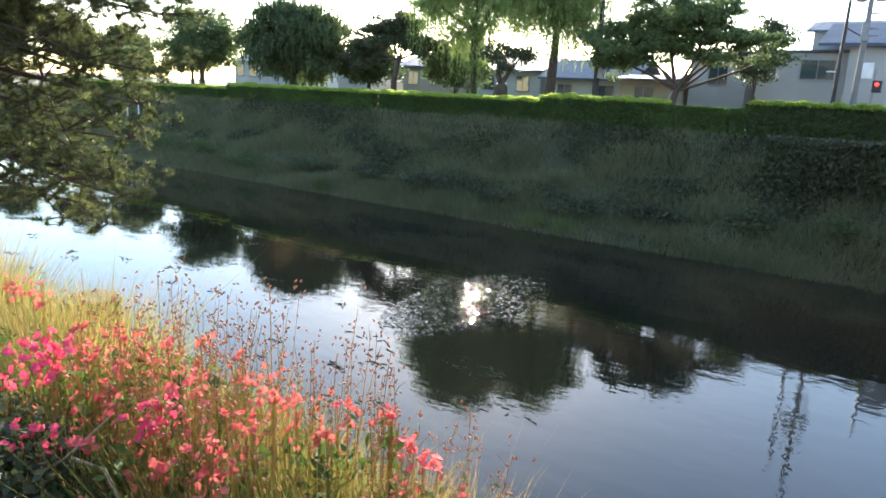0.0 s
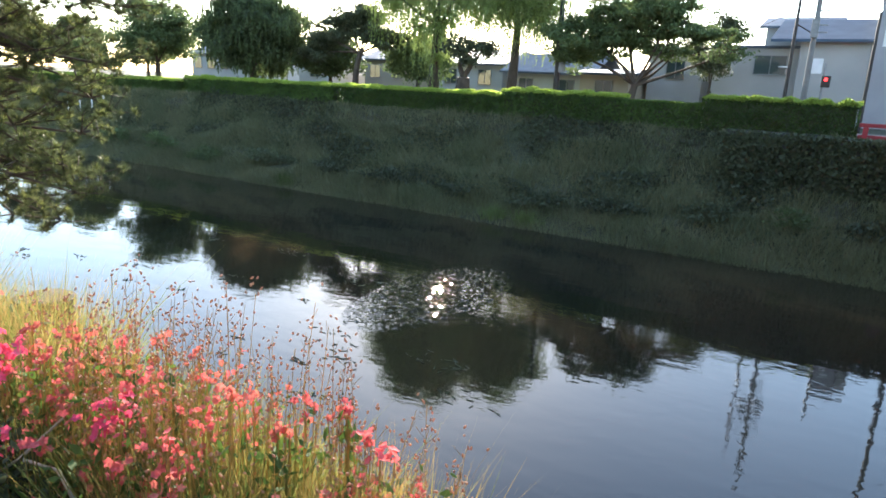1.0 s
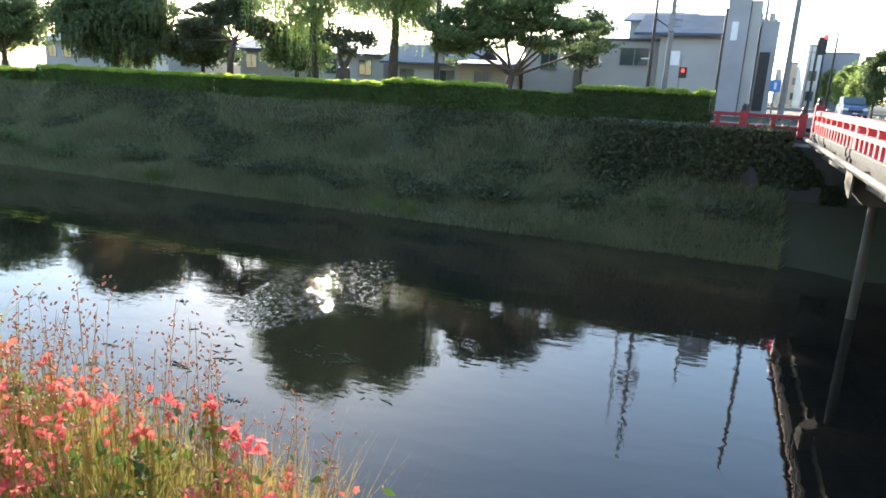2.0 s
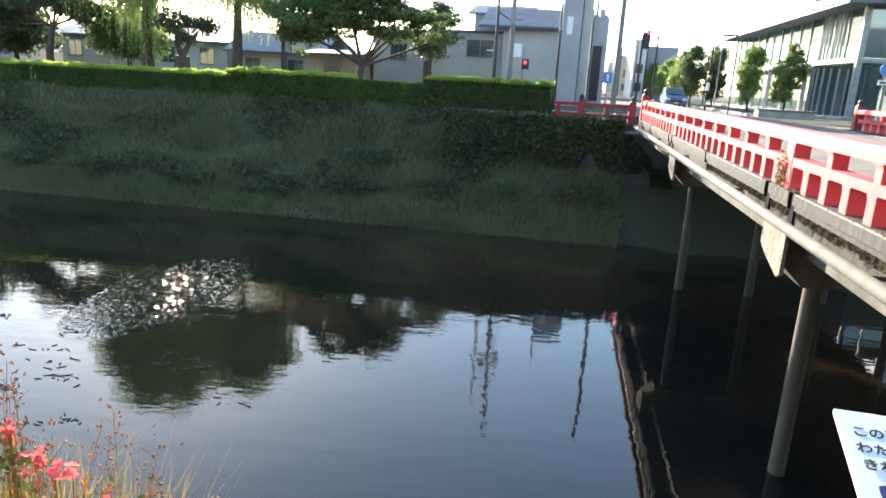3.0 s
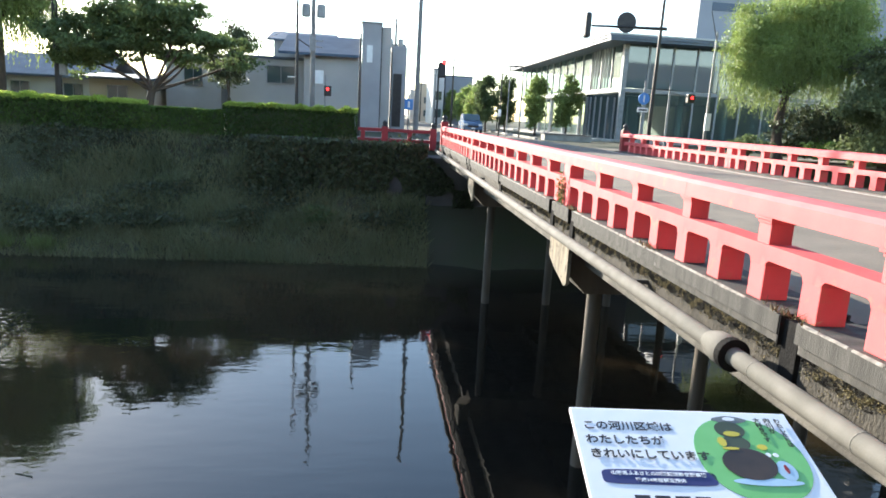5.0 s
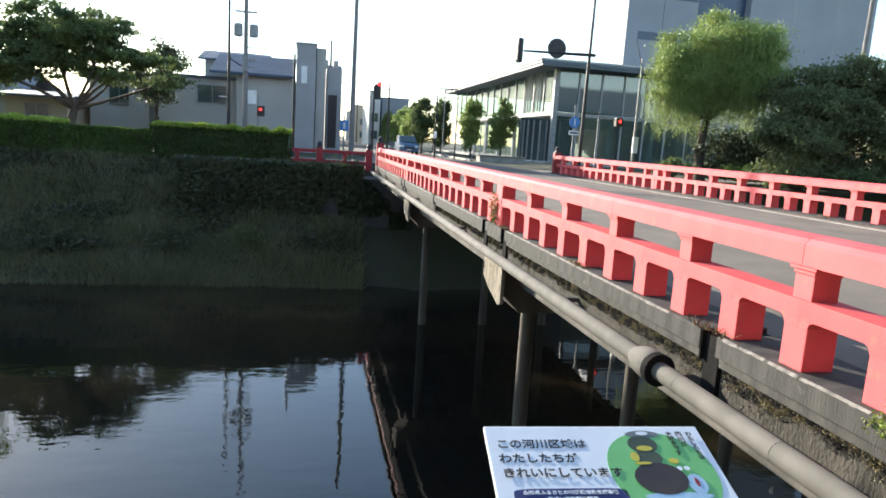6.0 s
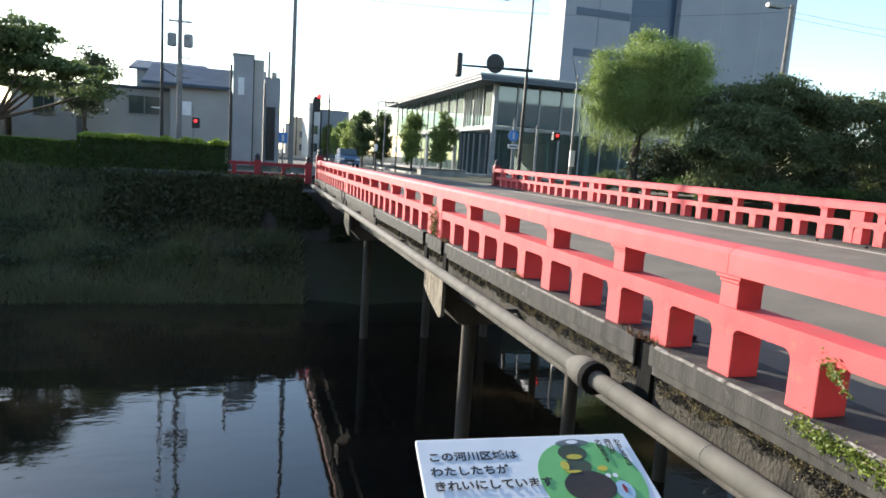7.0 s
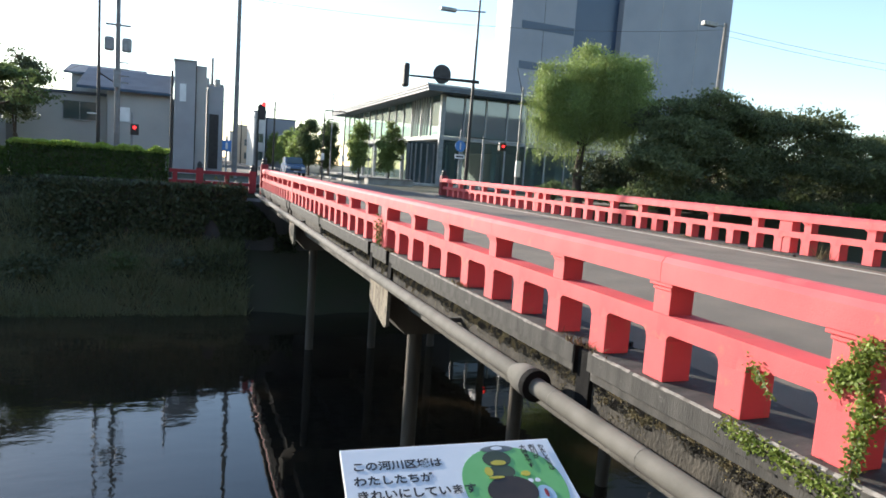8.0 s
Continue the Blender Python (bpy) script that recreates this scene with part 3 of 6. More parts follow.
def newel(x, y, zb, h=1.2):
    nw = thing("newel_post", "dark red newel post with a turned finial", "bridge post", Matrix.Translation((x, y, zb)), "newel posts")
    part("shaft", boxm(-0.16, 0.16, -0.16, 0.16, -0.2, h, 0.015), REDDARK, nw)
    part("finial", lathe(bmesh.new(), [(0.13, h), (0.14, h + 0.05), (0.09, h + 0.08), (0.12, h + 0.13), (0.13, h + 0.18), (0.09, h + 0.25), (0.02, h + 0.32)], 16), STEEL, nw, "dark bronze finial", True)
    return nw


newel(3.03, 31.0, -0.1, 1.15)
newel(11.68, 31.0, 0.0, 1.1)
newel(2.72, 33.35, -0.2, 0.85)
newel(0.32, 33.35, -0.2, 0.85)
# short wing railing on the far bank
wr = thing("wing_railing", "dark red railing on the far bank wall", "railing")
for x in (-0.75, 1.55):
    part("post", boxm(x - 0.1, x + 0.1, 33.25, 33.43, -0.3, 0.5, 0.01), REDDARK, wr)
part("top_rail", boxm(-1.0, 2.58, 33.23, 33.45, 0.40, 0.56, 0.02), REDDARK, wr)
part("bottom_rail", boxm(-1.0, 2.58, 33.26, 33.42, -0.08, 0.07, 0.02), REDDARK, wr)


# ---- planting ----
def bank_z(y):
    return float(np.interp(y, [26.4, 27.2, 28.2, 29.4, 30.6, 31.8, 32.6], [-4.95, -4.6, -4.1, -3.5, -2.9, -2.3, -1.9]))


def far_bank_grass():
    n = 185000
    x = rng.uniform(-78, 2.2, n)
    y = 26.2 + rng.beta(1.1, 1.0, n) * 7.3
    keep = ~((x > -5.8) & (y > 31.1) & (y < 32.7))
    x, y = x[keep], y[keep]
    z = np.interp(y, [26.4, 27.2, 28.2, 29.4, 30.6, 31.8, 32.6, 33.0, 33.45], [-4.95, -4.6, -4.1, -3.5, -2.9, -2.1, -1.3, -0.7, -0.25]) - 0.05
    clump = np.array([noise.noise((a * 0.35, b * 0.6, 3.0)) for a, b in zip(x, y)])
    h = np.clip(0.50 + 0.6 * clump, 0.26, 1.1) * np.where(y > 32.5, 0.6, 1.0)
    ob = new("bank_grass", blades("bank_grass", np.stack([x, y, z], 1), h, GRASS_FAR, 0.03, 0.45))
    tagged(ob, "rank dark green grass on the shaded river bank", "grass", kind="stuff")
    n = 60000
    x = rng.uniform(-75, 2.2, n)
    y = rng.uniform(28.5, 33.4, n)
    c = np.array([noise.noise((a * 0.25, b * 0.5, 9.0)) for a, b in zip(x, y)])
    keep = c > -0.12
    x, y, c = x[keep], y[keep], c[keep]
    z = np.interp(y, [28.2, 29.4, 30.6, 31.8, 32.6, 33.0, 33.45], [-4.1, -3.5, -2.9, -2.1, -1.3, -0.7, -0.25]) + rng.random(len(x)) * (0.2 + 0.9 * c)
    ob = new("bank_weeds", leaves("bank_weeds", np.stack([x, y, z], 1), 0.10, LEAF_DARK, 0.6, 0.4))
    tagged(ob, "dark leafy weeds covering the river bank", "weeds", kind="stuff")
    n = 22000
    x = rng.uniform(-6, 2.3, n)
    z = rng.uniform(-4.9, 0.0, n)
    c = np.array([noise.noise((a * 0.6, b * 0.45, 4.0)) for a, b in zip(x, z)])
    keep = (c > -0.42) | (z > -0.35)
    ob = new("wall_creeper", leaves("wall_creeper", np.stack([x, 31.3 - 0.25 * rng.random(n), z], 1)[keep], 0.09, LEAF_DARK, 0.6, 0.5))
    tagged(ob, "dark creepers hanging over the wing wall", "creeper", kind="stuff")
    n = 6000
    x = rng.uniform(2.2, 4.6, n)
    z = -0.62 - 4.2 * rng.random(n)
    c = np.array([noise.noise((a * 0.9, b * 0.6, 4.0)) for a, b in zip(x, z)])
    keep = c > -0.25 + 0.35 * (x - 2.2) / 2.4
    ob = new("abutment_creeper", leaves("abutment_creeper", np.stack([x, 30.74 - 0.12 * rng.random(n), z], 1)[keep], 0.08, LEAF_DARK, 0.6, 0.5))
    tagged(ob, "dark creepers clinging to the bridge abutment", "creeper", kind="stuff")


far_bank_grass()


def shrub(name, label, cat, at, rad, n, size, material, stems=5):
    s = thing(name, label, cat, Matrix.Translation(at), cat + "s")
    bm = bmesh.new()
    for k in range(stems):
        a = k * 2.4
        tube(bm, (0, 0, -0.1), (rad[0] * 0.5 * math.cos(a), rad[1] * 0.5 * math.sin(a), rad[2] * 1.1), 0.025, 0.008, 5)
    part("stem", bm, BARK, s)
    cl = rand_dirs(max(6, n // 60)) * rng.uniform(0.35, 1.0, (max(6, n // 60), 1)) * np.array(rad)
    c = cl[rng.integers(0, len(cl), n)] + rng.normal(0, 0.16, (n, 3)) * np.array(rad)
    c[:, 2] = np.abs(c[:, 2] + rad[2] * 0.8)
    put("foliage", leaves("foliage", c, size, material, 0.5), s)
    return s


random.seed(4)
for x, y, w, h in ((-9.5, 28.6, 1.6, 1.1), (-13.2, 28.0, 1.8, 1.2), (-17.0, 28.3, 1.6, 1.0), (-21.5, 28.2, 1.9, 1.2), (-26.0, 28.6, 1.5, 1.0), (-31.0, 28.4, 2.0, 1.3),
                   (-36.5, 28.0, 1.7, 1.1), (-42.0, 28.4, 2.2, 1.4), (-47.5, 28.5, 1.8, 1.3), (-5.8, 29.0, 1.5, 0.9), (-2.6, 29.4, 1.4, 0.8), (-53.5, 29.0, 2.1, 1.4)):
    shrub("bank_shrub", "dark green leafy shrub growing on the river bank", "shrub", (x, y, bank_z(y) - 0.1), (w, 0.9, h * 0.5), 1500, 0.085, LEAF_DARK if random.random() < 0.5 else LEAF)
for x, y in ((-14.6, 26.9), (-12.9, 26.8), (-28.5, 27.0)):
    c = np.stack([rng.normal(x, 0.3, 700), rng.normal(y, 0.15, 700), np.full(700, -4.75)], 1)
    ob = new("reed_clump", blades("reed_clump", c, rng.uniform(0.3, 0.85, 700), REED, 0.02, 0.3))
    tagged(ob, "green reed clump at the water's edge", "reeds", "reeds")


def hedge(x0, x1, z1, y0=33.55, y1=34.7, z0=-0.2, tips=True):
    h = thing("hedge", "clipped green hedge with new shoots on top, coloured as if sunlit", "hedge", group="hedges")
    bm = boxm(x0 + 0.1, x1 - 0.1, y0 + 0.12, y1 - 0.12, z0, z1 - 0.12, 0.12)
    part("core", bm, LEAF_DARK, h)
    L = x1 - x0
    n = int(L * 1500)
    f = rng.integers(0, 10, n)
    x = rng.uniform(x0, x1, n)
    y = np.where(f < 5, y0 + np.abs(rng.normal(0, 0.07, n)), rng.uniform(y0, y1, n))
    wob = np.array([noise.noise((a * 0.9, 4.0, 0.0)) for a in x]) * 0.10
    z = np.where(f < 5, rng.uniform(z0, z1, n), z1 - np.abs(rng.normal(0, 0.07, n))) + wob
    e = rng.random(n) < 0.04
    x = np.where(e, np.where(rng.random(n) < 0.5, x0, x1), x)
    z = np.where(e, rng.uniform(z0, z1, n), z)
    put("leaves", leaves("leaves", np.stack([x, y, z], 1), 0.065, HEDGE, 0.55), h)
    # shoots brightened: the sunlit hedge top is put into their colour
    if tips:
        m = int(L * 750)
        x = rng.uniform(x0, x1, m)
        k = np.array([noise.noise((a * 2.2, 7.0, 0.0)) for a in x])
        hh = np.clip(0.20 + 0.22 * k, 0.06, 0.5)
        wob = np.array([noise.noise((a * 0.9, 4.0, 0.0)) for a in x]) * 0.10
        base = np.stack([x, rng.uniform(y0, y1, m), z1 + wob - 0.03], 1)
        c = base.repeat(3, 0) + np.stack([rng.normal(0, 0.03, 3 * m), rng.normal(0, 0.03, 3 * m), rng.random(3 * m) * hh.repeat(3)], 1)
        put("new_growth", leaves("new_growth", c, 0.07, HEDGE_TIP_LIT, 0.4, -1.2), h, "yellow-green new shoots coloured bright as if sunlit")
    return h


hedge(-7.5, -1.1, 1.24)
hedge(-11.3, -7.55, 1.02, tips=False)
hedge(-18.2, -11.35, 1.10)
hedge(-30.0, -18.3, 0.85)
hedge(-46.0, -30.8, 0.85)
hedge(-75.0, -47.0, 0.55)


def limb(bm, p, q, r0, r1, bend=0.15, n=5, seg=7):
    p, q = Vector(p), Vector(q)
    side = Vector((random.uniform(-1, 1), random.uniform(-1, 1), random.uniform(-0.2, 0.6))) * (q - p).length * bend
    last, lr = p, r0
    for k in range(1, n + 1):
        t = k / n
        c = p.lerp(q, t) + side * math.sin(math.pi * t)
        r = r0 + (r1 - r0) * t
        tube(bm, last, c, lr, r, seg)
        last, lr = c, r


def tree(name, label, at, fork, clumps, n, size, material, trunk_r=0.2, hang=0.0, group="", seedv=1, fill=0.30):
    """Tapered trunk, one limb to every clump with twigs, and a crown of loose leaves gathered in small sprays."""
    random.seed(seedv)
    t = thing(name, label, "tree", Matrix.Translation((at[0], at[1], min(at[2], 0.1))), group)
    bm = bmesh.new()
    tube(bm, (0, 0, -0.15), (0, 0, 0.25), trunk_r * 1.5, trunk_r * 1.05, 10)
    limb(bm, (0, 0, 0.2), fork, trunk_r * 1.05, trunk_r * 0.7, 0.06, 5, 10)
    sprays = []
    if not hang and n > 3000:
        # uneven outline: smaller boughs that stand out of the main masses
        for cx, cy, cz, rx, ry, rz in list(clumps):
            for k in range(4):
                t_ = random.uniform(-0.5, math.pi + 0.5)
                f = random.uniform(0.28, 0.5)
                clumps = clumps + [(cx + math.cos(t_) * rx * random.uniform(0.7, 1.15), cy + random.uniform(-0.5, 0.5) * ry, cz + math.sin(t_) * rz * random.uniform(0.6, 1.1), rx * f, ry * f, rz * f, (cx, cy, cz))]
    tot = sum(c[3] * c[4] * c[5] for c in clumps) ** 1.0
    for cx, cy, cz, rx, ry, rz, *near in clumps:
        if near:
            limb(bm, near[0], (cx, cy, cz), 0.04, 0.015, 0.12, 4, 5)
        else:
            limb(bm, fork, (cx, cy, cz), trunk_r * 0.38, 0.03, 0.14, 5, 6)
        m = max(9, int(17 * (rx * ry * rz) ** 0.5))
        d = rand_dirs(m) * rng.uniform(0.2, 1.22, (m, 1)) ** 0.8 * np.array((rx, ry, rz)) * rng.uniform(0.8, 1.2, (m, 3)) + np.array((cx, cy, cz))
        for k in range(min(9, m)):
            limb(bm, (cx, cy, cz), d[k], 0.035, 0.01, 0.1, 3, 5)
        cnt = int(n * (rx * ry * rz) / tot)
        c = d[(m * rng.random(cnt) ** 1.35).astype(int)] + rng.normal(0, fill, (cnt, 3)) * np.array((rx, ry, rz)) ** 0.5 * np.array((1, 1, 0.6))
        sprays.append(c)
    part("trunk", bm, BARK, t, "", True)
    c = np.concatenate(sprays)
    if hang:
        m = len(c) // 9
        top = c[rng.integers(0, len(c), m)]
        ln = rng.uniform(0.4, 1.0, m) * hang
        s = np.repeat(top, 12, 0)
        f = np.tile(np.linspace(0, 1, 12), m)
        s = s + np.stack([rng.normal(0, 0.03, len(s)), rng.normal(0, 0.03, len(s)), -f * ln.repeat(12)], 1)
        put("hanging_foliage", leaves("hanging_foliage", s, size * 1.1, material, 0.25, 2.5), t)
    put("crown", leaves("crown", c, size, material, 0.45, 0.4 if hang else 0.1), t)
    return t


# far-bank park trees
tree("park_tree", "round-crowned green tree on the far bank", (-58.5, 40, 0.0), (0, 0, 2.0), [(0, 0, 4.6, 3.6, 3, 2.4), (-1.5, 0, 4.0, 2.4, 2, 1.6), (2.0, 0, 4.2, 2.2, 2, 1.7)], 24000, 0.15, LEAF, 0.3, group="park trees", seedv=3)
tree("park_tree", "broad dense green tree with low spreading crown", (-45.6, 40, 0.0), (0.3, 0, 2.0), [(0, 0, 5.0, 4.2, 3, 2.6), (-3.0, 0, 4.4, 2.6, 2, 1.8), (3.2, 0, 4.2, 2.8, 2, 1.9), (1.5, 0, 6.2, 2.6, 2, 1.4)], 36000, 0.15, LEAF, 0.35, 0.9, group="park trees", seedv=5)
tree("park_pine", "dark open-crowned pine on the far bank", (-34.2, 40, 0.1), (0.4, 0, 3.2), [(-2.6, 0, 4.4, 1.9, 1.5, 0.7), (0.2, 0, 5.8, 1.9, 1.5, 0.7), (2.6, 0, 4.2, 2.0, 1.5, 0.7), (1.0, 0, 4.8, 1.6, 1.5, 0.6), (-1.4, 0, 5.4, 1.4, 1.2, 0.6), (-4.0, 0, 3.2, 1.5, 1.2, 0.8)], 20000, 0.12, LEAF_DARK, 0.25, group="park trees", seedv=7, fill=0.22)
# lowest clumps of this willow are added to screen the sun from the water
tree("park_willow", "tall willow with long hanging twigs on the far bank", (-26.4, 39, 0.1), (0.2, 0, 5.0), [(0, 0, 10.6, 2.8, 2.5, 2.3), (-2.6, 0, 9.0, 2.2, 2, 1.8), (2.6, 0, 8.6, 2.2, 2, 1.6), (0.4, 0, 7.6, 2.0, 2, 1.2), (-3.6, 0, 7.4, 1.6, 1.5, 1.2), (0.6, -0.3, 5.0, 1.2, 1.0, 0.9), (0.2, -0.3, 3.0, 0.8, 0.8, 0.6), (-0.9, -0.3, 5.0, 1.0, 1.0, 1.0)], 34000, 0.11, LEAF_LIGHT, 0.4, 3.2, group="park trees", seedv=9)
tree("park_willow", "tall willow with long hanging twigs on the far bank", (-21.5, 41, 0.1), (0.2, 0, 5.0), [(0, 0, 9.2, 2.6, 2.4, 2.2), (-1.8, 0, 8.0, 2.0, 2, 1.5), (2.2, 0, 7.6, 2.0, 2, 1.5), (0.6, 0, 6.6, 1.6, 2, 1.0)], 28000, 0.11, LEAF_LIGHT, 0.35, 3.0, group="park trees", seedv=10)
tree("park_tree", "dark shaded tree with thick trunk behind the bank", (-22.8, 36.8, 0.0), (0.1, 0, 1.8), [(0, 0, 3.4, 1.2, 1.1, 0.8), (1.5, 0, 3.6, 1.0, 1, 0.6)], 2500, 0.12, LEAF_DARK, 0.55, group="park trees", seedv=12)
tree("cherry_tree", "spreading cherry tree with a dark open crown", (-13.0, 40, 0.2), (0.2, 0, 1.7), [(-3.0, 0, 4.4, 2.4, 2, 1.3), (-0.5, 0, 5.9, 2.6, 2, 1.3), (2.2, 0, 4.8, 1.7, 1.5, 0.8), (4.2, 0, 4.6, 1.6, 1.2, 0.55), (5.0, 0, 3.6, 1.1, 1, 0.5), (1.6, 0, 6.2, 1.7, 1.3, 0.5), (-4.2, 0, 3.3, 1.3, 1.2, 0.8), (-0.4, 0, 4.3, 2.2, 1.8, 0.9), (-2.2, 0, 3.6, 1.5, 1.3, 0.6), (2.4, 0, 3.7, 1.3, 1.2, 0.5)], 36000, 0.12, LEAF, 0.28, group="park trees", seedv=14, fill=0.22)
tree("cherry_tree", "smaller dark tree beside the house", (-9.3, 43.5, 0.3), (0, 0, 1.6), [(0, 0, 3.4, 1.0, 1, 1.4), (0.4, 0, 5.0, 1.0, 1, 0.8)], 4500, 0.11, LEAF_DARK, 0.16, group="park trees", seedv=15)
for k, (x, y, h) in enumerate(((-66, 44, 5.5), (-72, 40, 6.5), (-80, 38, 7.0), (-88, 34, 6.0), (-52, 47, 4.0), (-64, 36.5, 3.6), (-39.5, 43, 4.6), (-30.5, 43, 4.6))):
    tree("park_tree", "green leafy tree in the park row behind the bank", (x, y, 0), (0, 0, h * 0.35), [(0, 0, h * 0.7, h * 0.42, 2.2, h * 0.3), (h * 0.25, 0, h * 0.55, h * 0.25, 1.8, h * 0.2), (-h * 0.25, 0, h * 0.6, h * 0.25, 1.8, h * 0.2)], 16000, 0.15, LEAF, 0.2, group="park trees", seedv=30 + k)

# right-hand side beyond the bridge
tree("weeping_willow", "bright green weeping willow beside the road", (21.3, 34, 0.3), (0.1, 0, 3.2), [(-1.7, 0, 6.4, 1.7, 1.7, 1.4), (0.4, 0, 7.2, 2.0, 1.9, 1.4), (2.6, 0, 7.4, 1.8, 1.6, 1.4), (2.8, 0, 5.8, 1.6, 1.5, 1.3), (0.4, 0, 5.2, 2.2, 1.8, 1.2), (-2.2, 0, 5.0, 1.2, 1.2, 1.1)], 66000, 0.072, LEAF_LIGHT, 0.28, 2.4, seedv=21, fill=0.26)
for k, (x, y, cl) in enumerate((
        (27.0, 30.5, [(-2, 0, 4.6, 2.2, 1.8, 1.0), (0.5, 0, 5.6, 2.4, 1.8, 1.0), (2.4, 0, 4.6, 2.0, 1.8, 0.9), (-1, -1.0, 2.8, 2.4, 1.8, 1.1), (1.8, -1.2, 2.7, 2.4, 1.8, 1.1)]),
        (33.0, 30.0, [(-2, 0, 4.9, 2.4, 1.8, 0.9), (0.8, 0, 5.6, 2.4, 1.8, 0.8), (3.0, 0, 4.8, 2.0, 1.8, 0.8), (-1, -1.0, 3.0, 2.6, 1.8, 1.1), (2.2, -1.2, 2.8, 2.4, 1.8, 1.1)]),
        (39.0, 30.0, [(-2, 0, 4.2, 2.2, 1.8, 0.7), (0.8, 0, 4.6, 2.2, 1.8, 0.6), (3.4, 0, 3.8, 2.2, 1.8, 0.8), (-1, -1.0, 2.8, 2.6, 1.8, 1.1), (2.2, -1.2, 2.6, 2.8, 1.8, 1.1)]),
        (46.0, 29.0, [(-2, 0, 3.2, 2.4, 1.8, 0.9), (1.8, 0, 3.4, 2.6, 1.8, 0.9), (0, -1.0, 2.4, 3.0, 1.8, 1.2)]),
        (24.0, 29.5, [(0, 0, 3.2, 1.7, 1.5, 1.0), (0.8, 0, 4.2, 1.6, 1.5, 0.7), (-0.8, -0.5, 2.2, 1.5, 1.4, 0.8)]))):
    tree("garden_tree", "dark layered garden tree beyond the bridge railing", (x, y, 0.1), (0.1, 0, 1.4), cl, 30000, 0.105, LEAF_DARK if k == 3 else LEAF_GARDEN, 0.2, group="garden trees", seedv=40 + k, fill=0.28)
for k, (x, y, w, h) in enumerate(((19.4, 33.5, 1.3, 0.6), (22.5, 31.5, 1.4, 0.55), (25.5, 27.5, 1.8, 0.6), (29.0, 27.2, 1.6, 0.5), (32.5, 27.0, 1.8, 0.55), (36.5, 26.8, 2.0, 0.6), (41.0, 26.5, 2.2, 0.6))):
    shrub("garden_shrub", "clipped green shrub below the garden trees", "shrub", (x, y, 0.2), (w, 1.0, h), 2200, 0.07, HEDGE if k % 2 else LEAF)
for k in range(9):
    shrub("garden_shrub", "tall dark evergreen shrub closing the garden", "shrub", (23.5 + k * 3.6, 34.0 + (k % 3) * 0.8, 0.2), (2.6, 1.4, 1.5 + 0.3 * (k % 2)), 5000, 0.12, LEAF_DARK)
for k in range(8):
    shrub("garden_shrub", "dark rounded shrub under the garden trees", "shrub", (23.0 + k * 3.3, 28.6 + (k % 2) * 0.7, 0.15), (2.0, 1.2, 0.9 + 0.2 * (k % 3)), 4200, 0.10, LEAF_DARK if k % 3 else LEAF_GARDEN)
# street trees
for k, (x, y, h) in enumerate(((10.0, 62, 4.7), (14.25, 60, 4.7), (16.5, 58, 4.7), (11.2, 75, 5.0), (11.6, 90, 5.0), (9.4, 66, 3.8), (12.6, 66, 4.9), (12.0, 110, 5.0))):
    tree("street_tree", "slim green street tree beside the road", (x, y, 0.3), (0, 0, 1.0), [(0, 0, h * 0.62, h * 0.19, 0.9, h * 0.32), (0.15, 0, h * 0.92, h * 0.12, 0.6, h * 0.18), (-0.15, 0, h * 0.34, h * 0.17, 0.8, h * 0.2)], 9000, 0.11, LEAF_LIGHT if k % 3 else LEAF, 0.09, group="street trees", seedv=60 + k, fill=0.25)


